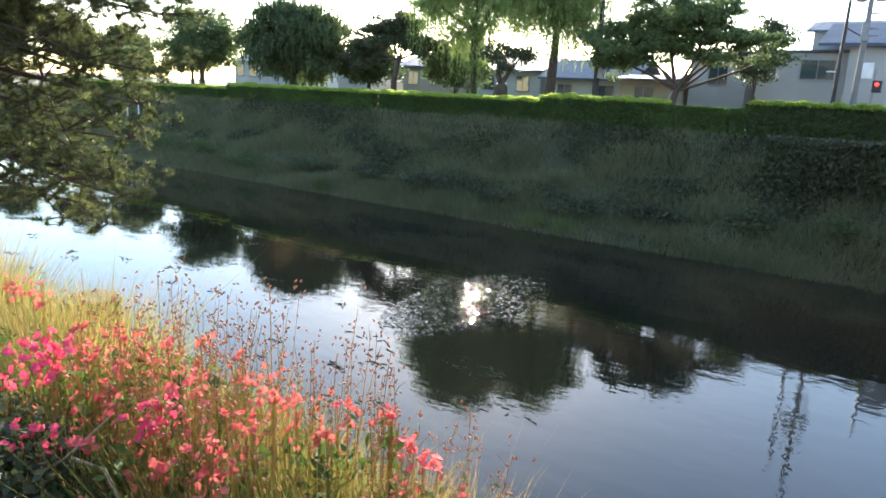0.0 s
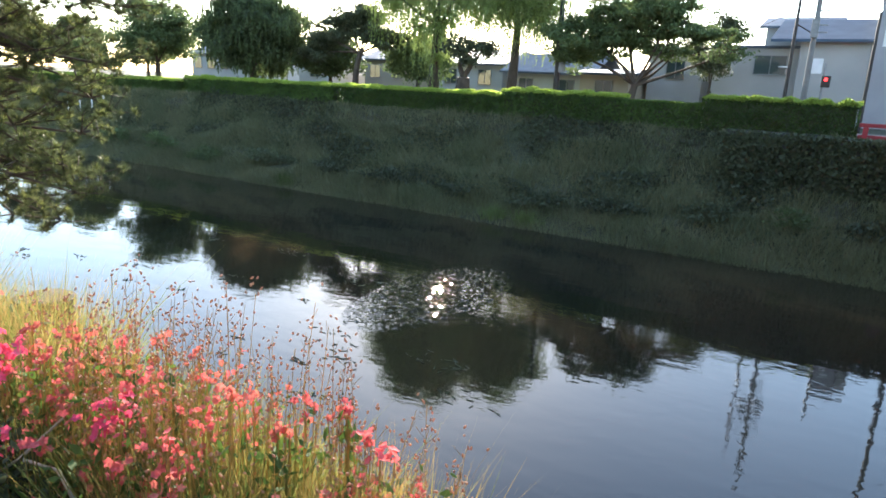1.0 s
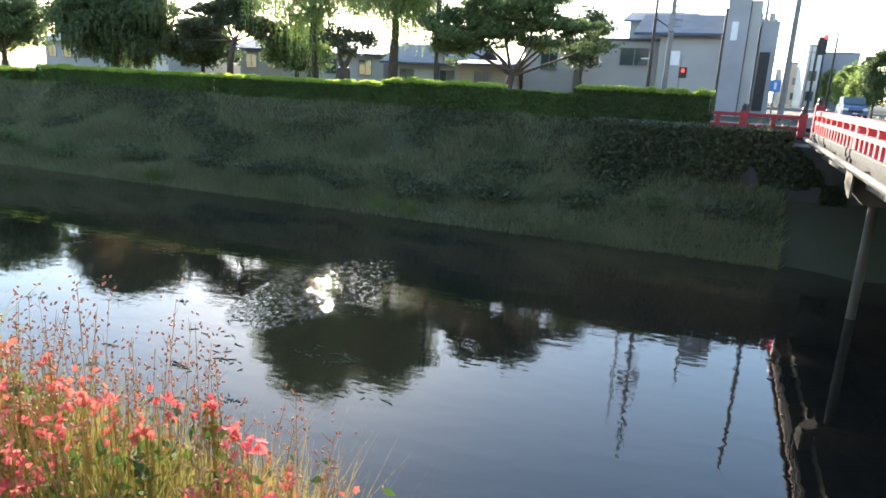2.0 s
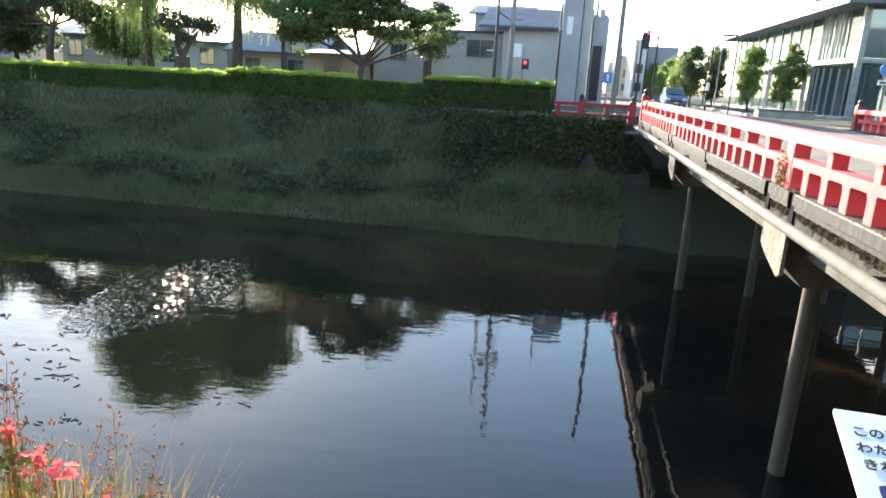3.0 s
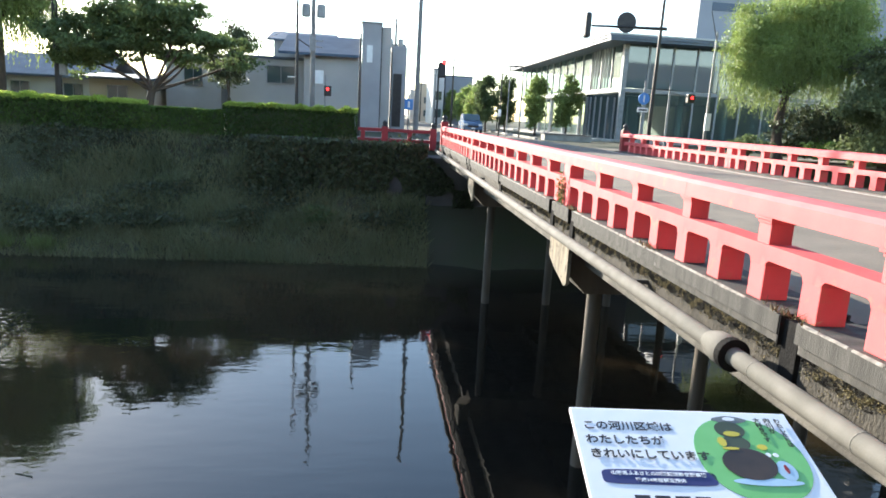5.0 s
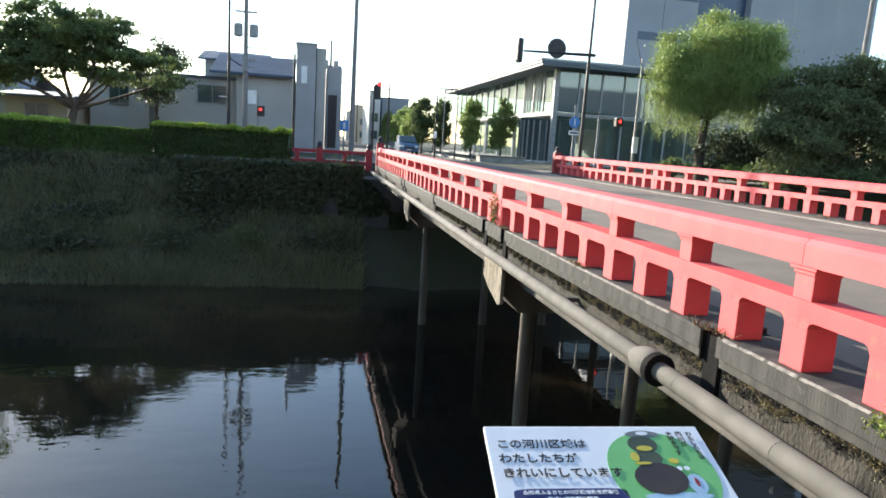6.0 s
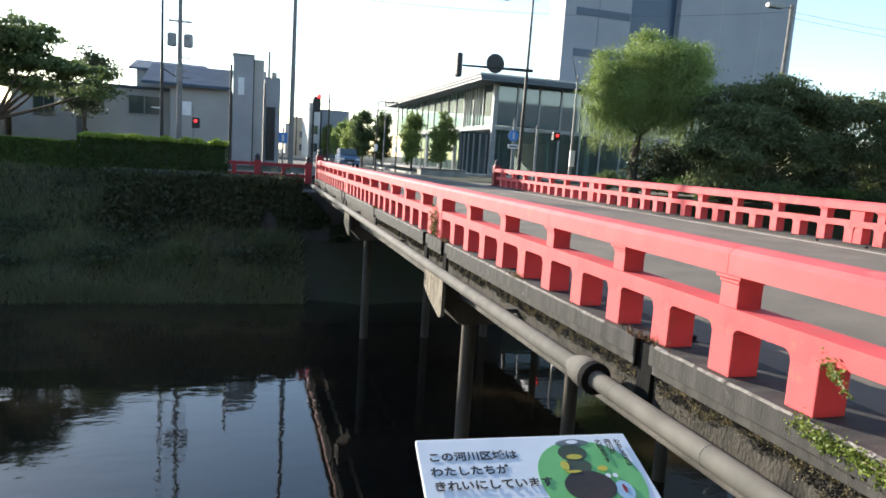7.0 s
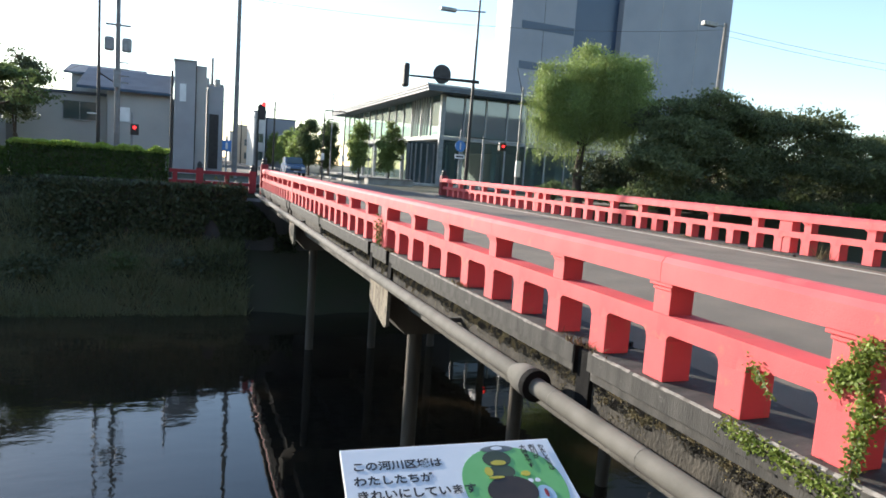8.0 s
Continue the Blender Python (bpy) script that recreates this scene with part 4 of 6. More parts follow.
# near pine that hangs into view over the bank
def pine():
    p = thing("pine_tree", "black pine with long drooping branches over the bank", "tree", Matrix.Translation((-11.6, 1.0, -0.3)))
    random.seed(11)
    bm = bmesh.new()
    tube(bm, (0, 0, -0.1), (0.3, 0.2, 2.2), 0.26, 0.2, 12)
    tube(bm, (0.3, 0.2, 2.2), (0.6, 0.5, 4.6), 0.2, 0.1, 10)
    tips = []
    ends = [(5.15, 2.6, 0.75, 1.2), (4.7, 2.7, 0.2, 0.8), (4.5, 2.9, 1.25, 1.6), (4.1, 2.3, -0.1, 0.9), (5.0, 2.8, 2.05, 2.3), (5.3, 2.2, 2.45, 2.6), (3.2, 2.9, 2.3, 2.4), (2.8, 2.4, 1.4, 1.8), (2.4, 2.8, 0.55, 1.2),
            (4.6, 2.2, 2.9, 3.0), (3.6, 2.4, 3.1, 3.1), (2.2, 2.5, 2.7, 2.8), (3.4, 2.7, 0.75, 1.4), (1.6, 2.6, 1.7, 2.0), (4.0, 3.0, 1.75, 2.0), (1.4, 2.9, 0.9, 1.4), (5.6, 2.5, 2.9, 3.0), (4.9, 2.35, 1.55, 2.0), (4.9, 2.5, 0.4, 1.0), (5.2, 2.7, 1.1, 1.5), (4.3, 2.5, 0.5, 1.1), (3.8, 2.4, 0.2, 0.9), (4.6, 2.5, 0.9, 1.4), (3.5, 2.6, 1.1, 1.6), (5.1, 2.5, 0.2, 0.8), (4.5, 2.6, -0.15, 0.6), (2.6, 2.5, 2.0, 2.2), (3.4, 2.5, 2.6, 2.7), (4.4, 2.5, 2.4, 2.5), (5.3, 2.6, 2.6, 2.8), (4.8, 2.5, 3.1, 3.2), (4.0, 2.6, 2.8, 2.9), (3.2, 2.5, 2.9, 3.0), (2.5, 2.6, 3.2, 3.2), (5.2, 2.4, 3.2, 3.4), (5.0, 2.5, 2.3, 2.6), (2.0, 2.6, 2.2, 2.4), (3.0, 2.5, 1.8, 2.1)]
    for k in range(16):
        ends.append((random.uniform(2.0, 5.3), random.uniform(2.1, 3.0), random.uniform(1.5, 2.25), random.uniform(1.9, 2.6)))
    for ex, ey, ez, sz in ends:
        a, e = Vector((0.4, 0.35, sz)), Vector((ex - 0.16 * max(0, ex - 2), ey, ez + 0.15))
        side = Vector((0, random.uniform(-0.3, 0.3), random.uniform(0.1, 0.5)))
        last = a
        pts = [a]
        for k in range(1, 9):
            t = k / 8
            c = a.lerp(e, t) + side * math.sin(math.pi * t) + Vector((0, 0, random.uniform(-0.06, 0.06)))
            tube(bm, last, c, 0.06 * (1 - t) + 0.014, 0.06 * (1 - t) + 0.010, 6)
            last = c
            pts.append(c)
        for k in range(3, 9):
            for _ in range(6):
                d = Vector((random.uniform(-0.3, 0.75), random.uniform(-0.6, 0.6), random.uniform(-0.25, 0.38))) * (0.75 if k < 8 else 0.5)
                q = pts[k] + d
                tube(bm, pts[k], q, 0.011, 0.005, 4)
                tips.append(q)
                tips.append(pts[k].lerp(q, 0.62))
                for _ in range(2):
                    s = q + Vector((random.uniform(-0.2, 0.25), random.uniform(-0.2, 0.2), random.uniform(-0.05, 0.2)))
                    tube(bm, q, s, 0.005, 0.003, 4)
                    tips.append(s)
    part("trunk", bm, BARK, p, "", True)
    tips = np.array([tuple(t) for t in tips])
    for nm, sel, m_, cnt in (("needles", rng.random(len(tips)) < 1.1, NEEDLE, 62), ("new_growth", rng.random(len(tips)) < 0.3, NEEDLE_TIP, 30)):
        tt = tips[sel].repeat(cnt, 0)
        d = rand_dirs(len(tt)) + np.array((0.15, 0, 0.55))
        d /= np.linalg.norm(d, axis=1, keepdims=True)
        u = np.cross(d, rand_dirs(len(tt)))
        u = u / np.linalg.norm(u, axis=1, keepdims=True) * 0.003
        put(nm, quads(nm, tt, u, d * rng.uniform(0.05, 0.105, (len(tt), 1)), m_, tri=True), p)


pine()


# ---- flowers and grasses on the near bank ----
def bank_plants():
    n = 100000
    x = -0.95 - 8 * rng.random(n) ** 1.5
    y = rng.uniform(0.1, 1.5, n)
    z = np.interp(y, [0, 1.1, 1.35, 1.5], [-0.25, -0.15, -0.3, -0.5])
    k = np.array([noise.noise((a * 1.2, b * 1.5, 1.0)) for a, b in zip(x, y)])
    h = np.clip(0.42 + 0.25 * k - 0.22 * (y < 0.8) - 0.10 * (x > -1.6) - 0.18 * (x > -1.25), 0.1, 0.75)
    cut = ~((y < 0.85) & (x < -1.6) & (rng.random(n) < 0.85))
    x, y, z, k, h = x[cut], y[cut], z[cut], k[cut], h[cut]
    n = len(x)
    dry = rng.random(n) < np.clip(0.50 + k, 0.15, 0.85)
    P = np.stack([x, y, z], 1)
    ob = new("dry_grass", blades("dry_grass", P[dry], h[dry] * 1.1, GRASS_DRY, 0.003, 0.3))
    tagged(ob, "straw-yellow grass stems on the near bank", "grass", kind="stuff")
    ob = new("green_grass", blades("green_grass", P[~dry], h[~dry], GRASS_NEAR, 0.005, 0.35))
    tagged(ob, "green grass among the flowers on the near bank", "grass", kind="stuff")
    m = 5000
    x = rng.uniform(-9, -1.0, m)
    y = rng.uniform(0.1, 1.45, m)
    c = np.stack([x, y, rng.uniform(-0.2, 0.22, m)], 1)
    ob = new("weed_leaves", leaves("weed_leaves", c, 0.022, HEDGE, 0.45))
    tagged(ob, "small green leaves of weeds among the grass", "weeds", kind="stuff")


bank_plants()


def tall_grass():
    n = 26000
    x = -2.45 - 3.4 * rng.random(n) ** 1.2
    y = rng.uniform(0.75, 1.45, n)
    k = np.array([noise.noise((a * 1.6, b * 2.0, 12.0)) for a, b in zip(x, y)])
    h = np.clip(0.46 + 0.26 * k, 0.2, 0.72) * np.clip((-2.25 - x) / 0.6, 0.4, 1.0)
    P = np.stack([x, y, np.full(n, -0.25)], 1)
    dry = rng.random(n) < np.clip(0.34 + 0.9 * k, 0.1, 0.65)
    tagged(new("tall_grass", blades("tall_grass", P[~dry], h[~dry], GRASS_NEAR, 0.005, 0.42)), "tall yellow-green grass at the end of the flower bed", "grass", kind="stuff")
    tagged(new("tall_straw", blades("tall_straw", P[dry], h[dry] * 1.08, GRASS_DRY, 0.0028, 0.34)), "tall straw-yellow grass at the end of the flower bed", "grass", kind="stuff")


tall_grass()


def petal_cluster(c, r, n, sz):
    """Four or five broad petals round every bloom."""
    b = rand_dirs(n) * rng.uniform(0.3, 1, (n, 1)) * np.array((r, r, r * 0.8)) + np.array(c)
    face = rand_dirs(n) + np.array((0.25, -0.7, 0.6))
    face /= np.linalg.norm(face, axis=1, keepdims=True)
    e1 = np.cross(face, rand_dirs(n))
    e1 /= np.linalg.norm(e1, axis=1, keepdims=True)
    e2 = np.cross(face, e1)
    C, U, W = [], [], []
    for k in range(5):
        a = 2 * math.pi * k / 5
        d = e1 * math.cos(a) + e2 * math.sin(a) + face * 0.25
        s = np.cross(face, d)
        C.append(b + d * sz * 0.52)
        W.append(d * sz * 0.52)
        U.append(s * sz * 0.42)
    return np.concatenate(C), np.concatenate(U), np.concatenate(W), b


def flower(at, r, n, sz, material, label):
    f = thing("flower", label, "flower", Matrix.Translation(at), "bank flowers")
    c, u, w, b = petal_cluster((0, 0, 0), r, n, sz)
    tagged(put("petals", quads("petals", c, u, w, material), f), kind="stuff")
    bm = bmesh.new()
    for k in range(min(5, n)):
        q = b[k]
        tube(bm, (q[0] * 0.3, q[1] * 0.3, -at[2] - 0.25), tuple(q), 0.0024, 0.0016, 4)
    part("stem", bm, GRASS_DRY, f)
    k = np.stack([rng.normal(0, r * 0.8, 14), rng.normal(0, r * 0.8, 14), -r - rng.random(14) * 0.15], 1)
    put("leaves", leaves("leaves", k, 0.024, HEDGE, 0.4), f)


BLOOMS = [(-2.62, 0.86, 0.36, 0.13, 30, 0.034, 0), (-2.78, 0.74, 0.24, 0.09, 16, 0.032, 0), (-2.40, 0.74, 0.20, 0.10, 14, 0.03, 0), (-2.05, 0.90, 0.33, 0.09, 18, 0.03, 0), (-2.02, 0.98, 0.38, 0.08, 12, 0.03, 0),
          (-1.97, 0.86, 0.22, 0.05, 7, 0.03, 0), (-1.80, 1.0, 0.37, 0.06, 9, 0.026, 0), (-1.76, 1.06, 0.42, 0.06, 8, 0.026, 1), (-1.72, 1.10, 0.40, 0.06, 8, 0.026, 1), (-1.78, 0.9, 0.26, 0.05, 7, 0.03, 0),
          (-2.46, 1.05, 0.42, 0.06, 8, 0.03, 1), (-2.30, 1.10, 0.42, 0.04, 5, 0.026, 0), (-1.36, 1.24, 0.30, 0.05, 9, 0.028, 0), (-1.44, 1.24, 0.31, 0.045, 8, 0.028, 0), (-1.50, 1.26, 0.38, 0.02, 3, 0.026, 0),
          (-3.0, 1.0, 0.45, 0.09, 12, 0.026, 1), (-3.3, 1.05, 0.40, 0.08, 10, 0.026, 1), (-1.42, 1.1, 0.2, 0.05, 7, 0.028, 1), (-1.34, 1.12, 0.17, 0.03, 5, 0.028, 0), (-1.25, 1.16, 0.22, 0.03, 4, 0.026, 0),
          (-1.95, 0.72, 0.12, 0.06, 9, 0.03, 0), (-1.86, 0.74, 0.15, 0.05, 6, 0.03, 0), (-1.60, 0.95, 0.15, 0.07, 10, 0.028, 1), (-1.52, 1.0, 0.18, 0.06, 9, 0.028, 1), (-1.36, 1.0, 0.10, 0.05, 8, 0.028, 0),
          (-2.28, 0.80, 0.20, 0.05, 6, 0.03, 0), (-1.66, 1.15, 0.30, 0.05, 7, 0.026, 1), (-1.24, 1.06, 0.06, 0.05, 7, 0.028, 1), (-1.45, 0.92, 0.05, 0.06, 9, 0.03, 0), (-2.7, 1.0, 0.40, 0.05, 7, 0.028, 1),
          (-1.7, 0.78, 0.05, 0.06, 9, 0.03, 0), (-2.15, 0.7, 0.08, 0.06, 8, 0.03, 0), (-3.6, 0.9, 0.40, 0.08, 10, 0.028, 1), (-4.2, 1.0, 0.35, 0.08, 10, 0.028, 1)]
for k in range(45):
    x = random.uniform(-2.9, -1.1)
    y = random.uniform(0.82 if x < -1.6 else 0.62, 1.3)
    BLOOMS.append((x, y, random.uniform(0.08, 0.38) - (0.14 if x > -1.5 else 0), random.uniform(0.03, 0.06), random.randint(3, 8), 0.026, random.random() < 0.6))
for x, y, z, r, n, sz, kind in BLOOMS:
    big = n >= 14
    flower((x, y, z), r, int(n * 1.7), sz * 0.5, PINK if big else (SALMON if kind else CORAL), "deep pink azalea cluster" if big else ("salmon-pink flowers on thin stems" if kind else "coral-pink flowers on thin stems"))


# dark leaf masses added for the shaded corner of the flower bed
def azalea():
    s = thing("azalea_shrub", "low dark-leaved azalea bush under the magenta flowers", "shrub", Matrix.Translation((-2.72, 0.62, -0.2)))
    bm = bmesh.new()
    for k in range(12):
        t = k * 2.4
        tube(bm, (0.1 * math.cos(t), 0.08 * math.sin(t), -0.05), (0.5 * math.cos(t), 0.26 * math.sin(t), 0.36), 0.012, 0.005, 6)
    part("stem", bm, BARK, s)
    n = 9000
    v = rand_dirs(n) * rng.uniform(0.55, 1.0, (n, 1)) * np.array((0.78, 0.40, 0.46))
    v[:, 2] = np.abs(v[:, 2]) + rng.normal(0, 0.02, n)
    put("foliage", leaves("foliage", v, 0.020, LEAF_DARK, 0.5), s)
    b2 = thing("azalea_shrub", "low bush added to the flower bed, dark leaves standing in for shade", "shrub", Matrix.Translation((-2.05, 0.56, -0.25)))
    n = 7500
    v = rand_dirs(n) * rng.uniform(0.5, 1.0, (n, 1)) * np.array((0.58, 0.30, 0.40))
    v[:, 2] = np.abs(v[:, 2])
    put("foliage", leaves("foliage", v, 0.020, LEAF_DARK, 0.5), b2)
    bm = bmesh.new()
    for k in range(8):
        t = k * 2.4
        tube(bm, (0, 0, -0.05), (0.35 * math.cos(t), 0.2 * math.sin(t), 0.28), 0.010, 0.004, 6)
    part("stem", bm, BARK, b2)


azalea()
# broad-leaved weeds standing among the stems
random.seed(17)
for x, y, z in ((-1.62, 1.12, 0.25), (-2.2, 1.05, 0.36), (-2.08, 1.1, 0.38), (-1.78, 1.0, 0.12), (-1.5, 1.1, 0.1), (-2.5, 1.12, 0.3), (-1.3, 1.15, 0.02)):
    s = thing("broad_leaf_weed", "weed with broad green upright leaves", "wild plant", Matrix.Translation((x, y, -0.25)), "broad-leaved weeds")
    part("stem", tube(bmesh.new(), (0, 0, 0), (0.01, 0.01, z + 0.2), 0.004, 0.003, 5), GRASS_NEAR, s)
    for k in range(4):
        t = random.uniform(0, 6.28)
        bm = bmesh.new()
        base = Vector((0.01, 0.01, z + 0.2 - 0.05 * k))
        out = Vector((math.cos(t), math.sin(t), random.uniform(-0.3, 1.2))).normalized()
        side = out.cross(Vector((0, 0, 1))).normalized()
        up = side.cross(out)
        L, Wd = random.uniform(0.05, 0.085), random.uniform(0.012, 0.02)
        row = []
        for j in range(6):
            f = j / 5
            wv = Wd * math.sin(math.pi * (0.08 + 0.9 * f))
            m0 = base + out * L * f - up * (0.02 * f * f)
            row.append([bm.verts.new(m0 - side * wv + up * 0.003), bm.verts.new(m0), bm.verts.new(m0 + side * wv + up * 0.003)])
        for p, q in zip(row, row[1:]):
            bm.faces.new((p[0], p[1], q[1], q[0]))
            bm.faces.new((p[1], p[2], q[2], q[1]))
        part("leaf", bm, HEDGE, s, "", True)


def flower_carpet():
    n = 1050
    x = -1.08 - 1.75 * rng.random(n) ** 1.1
    y = rng.uniform(0.6, 1.36, n)
    k = np.array([noise.noise((p * 2.2, q * 2.5, 6.0)) for p, q in zip(x, y)])
    keep = (k > -0.12) & ~((y < 0.82) & (x < -1.6))
    x, y, k = x[keep], y[keep], k[keep]
    z = rng.uniform(0.02, 0.36, len(x)) + 0.1 * k - np.where(x > -1.5, 0.14, 0)
    for nm, m_, sel, lb in (("small_salmon_blooms", SALMON, rng.random(len(x)) < 0.6, "carpet of small salmon blooms among the grass"), ("small_coral_blooms", CORAL, None, "carpet of small coral blooms among the grass")):
        sel = sel if sel is not None else ~keep_a
        keep_a = sel
        C = np.stack([x, y, z], 1)[sel]
        cc, u, w, _ = petal_cluster((0, 0, 0), 0.012, len(C), 0.012)
        ob = new(nm, quads(nm, cc + np.tile(C, (5, 1)), u, w, m_))
        tagged(ob, lb, "flowers", kind="stuff")


flower_carpet()


def seed_stalk(at, h, lean):
    s = thing("seed_stalk", "thin reddish stalk with nodding seed heads", "wild plant", Matrix.Translation(at), "seed stalks")
    bm = bmesh.new()
    top = Vector((lean[0], lean[1], h))
    mid = top * 0.55 + Vector((0, 0, h * 0.05))
    tube(bm, (0, 0, 0), mid, 0.0018, 0.0013, 4, False)
    tube(bm, mid, top, 0.0013, 0.0008, 4, False)
    for k in range(5):
        p = mid.lerp(top, random.uniform(0, 0.9))
        tube(bm, p, p + Vector((random.uniform(-0.03, 0.03), random.uniform(-0.03, 0.03), random.uniform(0.02, 0.05))), 0.0009, 0.0006, 3, False)
    part("stalk", bm, GRASS_DRY, s)
    for k in range(12):
        t = random.uniform(0.55, 1.08)
        c = mid.lerp(top, (t - 0.5) * 2) + Vector((random.gauss(0, 0.018), random.gauss(0, 0.018), random.uniform(-0.01, 0.03)))
        put("seed_head", POD, s, at=Matrix.Translation(c) @ pose(0, 0, 0, random.uniform(-60, 60), random.uniform(-60, 60), 0))


POD = bm_mesh("seed_head", lathe(bmesh.new(), [(0.0008, -0.006), (0.0025, -0.004), (0.0034, 0.0), (0.0025, 0.004), (0.0008, 0.006)], 6), SEED)
random.seed(8)
for k in range(220):
    x = random.uniform(-2.7, -1.12)
    seed_stalk((x, random.uniform(0.82, 1.42), -0.28), random.uniform(0.55, 0.88) - (0.22 if x > -1.5 else 0), (random.uniform(-0.12, 0.12), random.uniform(-0.05, 0.15)))
for x, y, h in ((-0.95, 1.38, 0.24), (-0.85, 1.36, 0.2), (-0.62, 1.4, 0.22), (-0.4, 1.38, 0.18), (-0.75, 1.4, 0.3)):
    seed_stalk((x, y, -0.3), h, (0.03, 0.02))


# ---- information sign on the near bank ----
def sign_panel():
    s = thing("information_sign", "white sloping notice board with printed text and picture", "sign")
    m = Matrix.Translation((0.318, 1.37, 0.652)) @ pose(0, 0, 0, 0, 0, -8.73) @ pose(0, 0, 0, 16.86, 0, 0) @ pose(0, 0, 0, 0, 0, 3.4)
    W, Hh = 0.494, 0.36

    def flat(name, bm, material, lift, label=""):
        ob = part(name, bm, material, s, label)
        ob.matrix_basis = m @ Matrix.Translation((0, 0, lift))
        return ob

    flat("panel", boxm(0, W, -Hh, 0, -0.012, 0, 0.002), SIGNWHITE, 0, "white enamelled panel")

    def ellipse(rx, ry, cx, cy, n=40, squash=2.0):
        bm = bmesh.new()
        vs = []
        for k in range(n):
            t = 2 * math.pi * k / n
            ct, st = math.cos(t), math.sin(t)
            vs.append(bm.verts.new((cx + rx * math.copysign(abs(ct) ** (2 / squash), ct), cy + ry * math.copysign(abs(st) ** (2 / squash), st), 0)))
        f = bm.faces.new(vs)
        r = bmesh.ops.extrude_face_region(bm, geom=[f])
        bmesh.ops.translate(bm, vec=(0, 0, 0.0006), verts=[v for v in r["geom"] if isinstance(v, bmesh.types.BMVert)])
        return bm

    flat("green_field", ellipse(0.115, 0.118, 0.364, -0.140, squash=2.2), SIGNGREEN, 0.0004, "green printed oval")
    flat("grey_shape", ellipse(0.040, 0.012, 0.356, -0.028, squash=1.6), SIGNGREY, 0.0012, "grey printed shape")
    flat("white_shape", ellipse(0.014, 0.006, 0.356, -0.026), SIGNWHITE, 0.002, "white printed shape")
    flat("dark_shape", ellipse(0.033, 0.026, 0.346, -0.060), SIGNOLIVE, 0.0013, "dark olive printed shape")
    flat("yellow_shape", ellipse(0.018, 0.008, 0.346, -0.073), SIGNYELLOW, 0.002, "yellow printed shape")
    flat("dark_shape", ellipse(0.030, 0.022, 0.346, -0.100), SIGNOLIVE, 0.0014, "dark olive printed shape")
    flat("yellow_shape", ellipse(0.009, 0.014, 0.316, -0.098), SIGNYELLOW, 0.0021, "yellow printed shape")
    flat("yellow_shape", ellipse(0.011, 0.008, 0.398, -0.111), SIGNYELLOW, 0.0021, "yellow printed shape")
    flat("dark_round", ellipse(0.056, 0.044, 0.352, -0.160), SIGNBROWN, 0.0022, "dark brown printed round")
    flat("yellow_shape", ellipse(0.018, 0.004, 0.328, -0.118), SIGNYELLOW, 0.0030, "yellow printed shape")
    flat("pale_shape", ellipse(0.020, 0.027, 0.423, -0.176), SIGNPALE, 0.0019, "pale blue printed shape")
    flat("pale_shape", ellipse(0.072, 0.010, 0.372, -0.208), SIGNPALE, 0.0018, "pale blue printed shape")
    flat("red_shape", ellipse(0.004, 0.012, 0.424, -0.172), REDDARK, 0.0026, "dark red printed shape")
    for ex in (0.402, 0.418):
        flat("white_shape", ellipse(0.006, 0.006, ex, -0.133), SIGNWHITE, 0.0020, "white printed shape")
    def text(body, x, y, size, material, lift, ax="LEFT"):
        cu = bpy.data.curves.new("lettering", "FONT")
        cu.body = body
        cu.size = size
        cu.align_x = ax
        cu.extrude = 0.0003
        cu.offset = size * 0.022
        cu.materials.append(material)
        ob = put("lettering", cu, s, "printed lettering")
        ob.matrix_basis = m @ Matrix.Translation((x, y, lift + 0.0005))

    text("この河川区域は", 0.020, -0.067, 0.0285, INK, 0.0002)
    text("わたしたちが", 0.019, -0.110, 0.0285, INK, 0.0002)
    text("きれいにしています", 0.020, -0.152, 0.0285, INK, 0.0014)
    for body, x, size in (("わたしたちは", 0.458, 0.0145), ("内川が", 0.434, 0.0165), ("大好きです", 0.412, 0.0150)):
        for k, ch in enumerate(body):
            text(ch, x, -0.033 - k * size, size, INK, 0.0018)
    flat("blue_band", ellipse(0.117, 0.0195, 0.151, -0.2035, squash=6.0), NAVY, 0.0004, "navy blue printed band")
    text("山形県ふるさとの川愛護活動支援事業", 0.151, -0.199, 0.0115, SIGNWHITE, 0.0012, "CENTER")
    text("平成14年度認定団体", 0.151, -0.216, 0.0115, SIGNWHITE, 0.0012, "CENTER")
    for j in range(4):
        flat("print_bar", boxm(0.088 + j * 0.040, 0.118 + j * 0.040, -0.285, -0.250, 0, 0.0005), INK, 0.0004)
    # two posts under the panel
    for x, y in ((0.40, 1.22), (0.70, 1.19)):
        part("post", tube(bmesh.new(), (x, y, -0.4), (x, y, 0.585), 0.022, 0.022, 12), GALV, s, "grey steel post", True)


sign_panel()


# ---- poles, lamps, signals ----
def pole(at, h, r, material, label, extras=()):
    p = thing("utility_pole", label, "pole", Matrix.Translation((at[0], at[1], min(at[2], 0.1))), "poles")
    part("shaft", tube(bmesh.new(), (0, 0, -0.2), (0, 0, h), r, r * 0.62, 12), material, p, "", True)
    for nm, bm, mt in extras:
        part(nm, bm, mt, p)
    return p


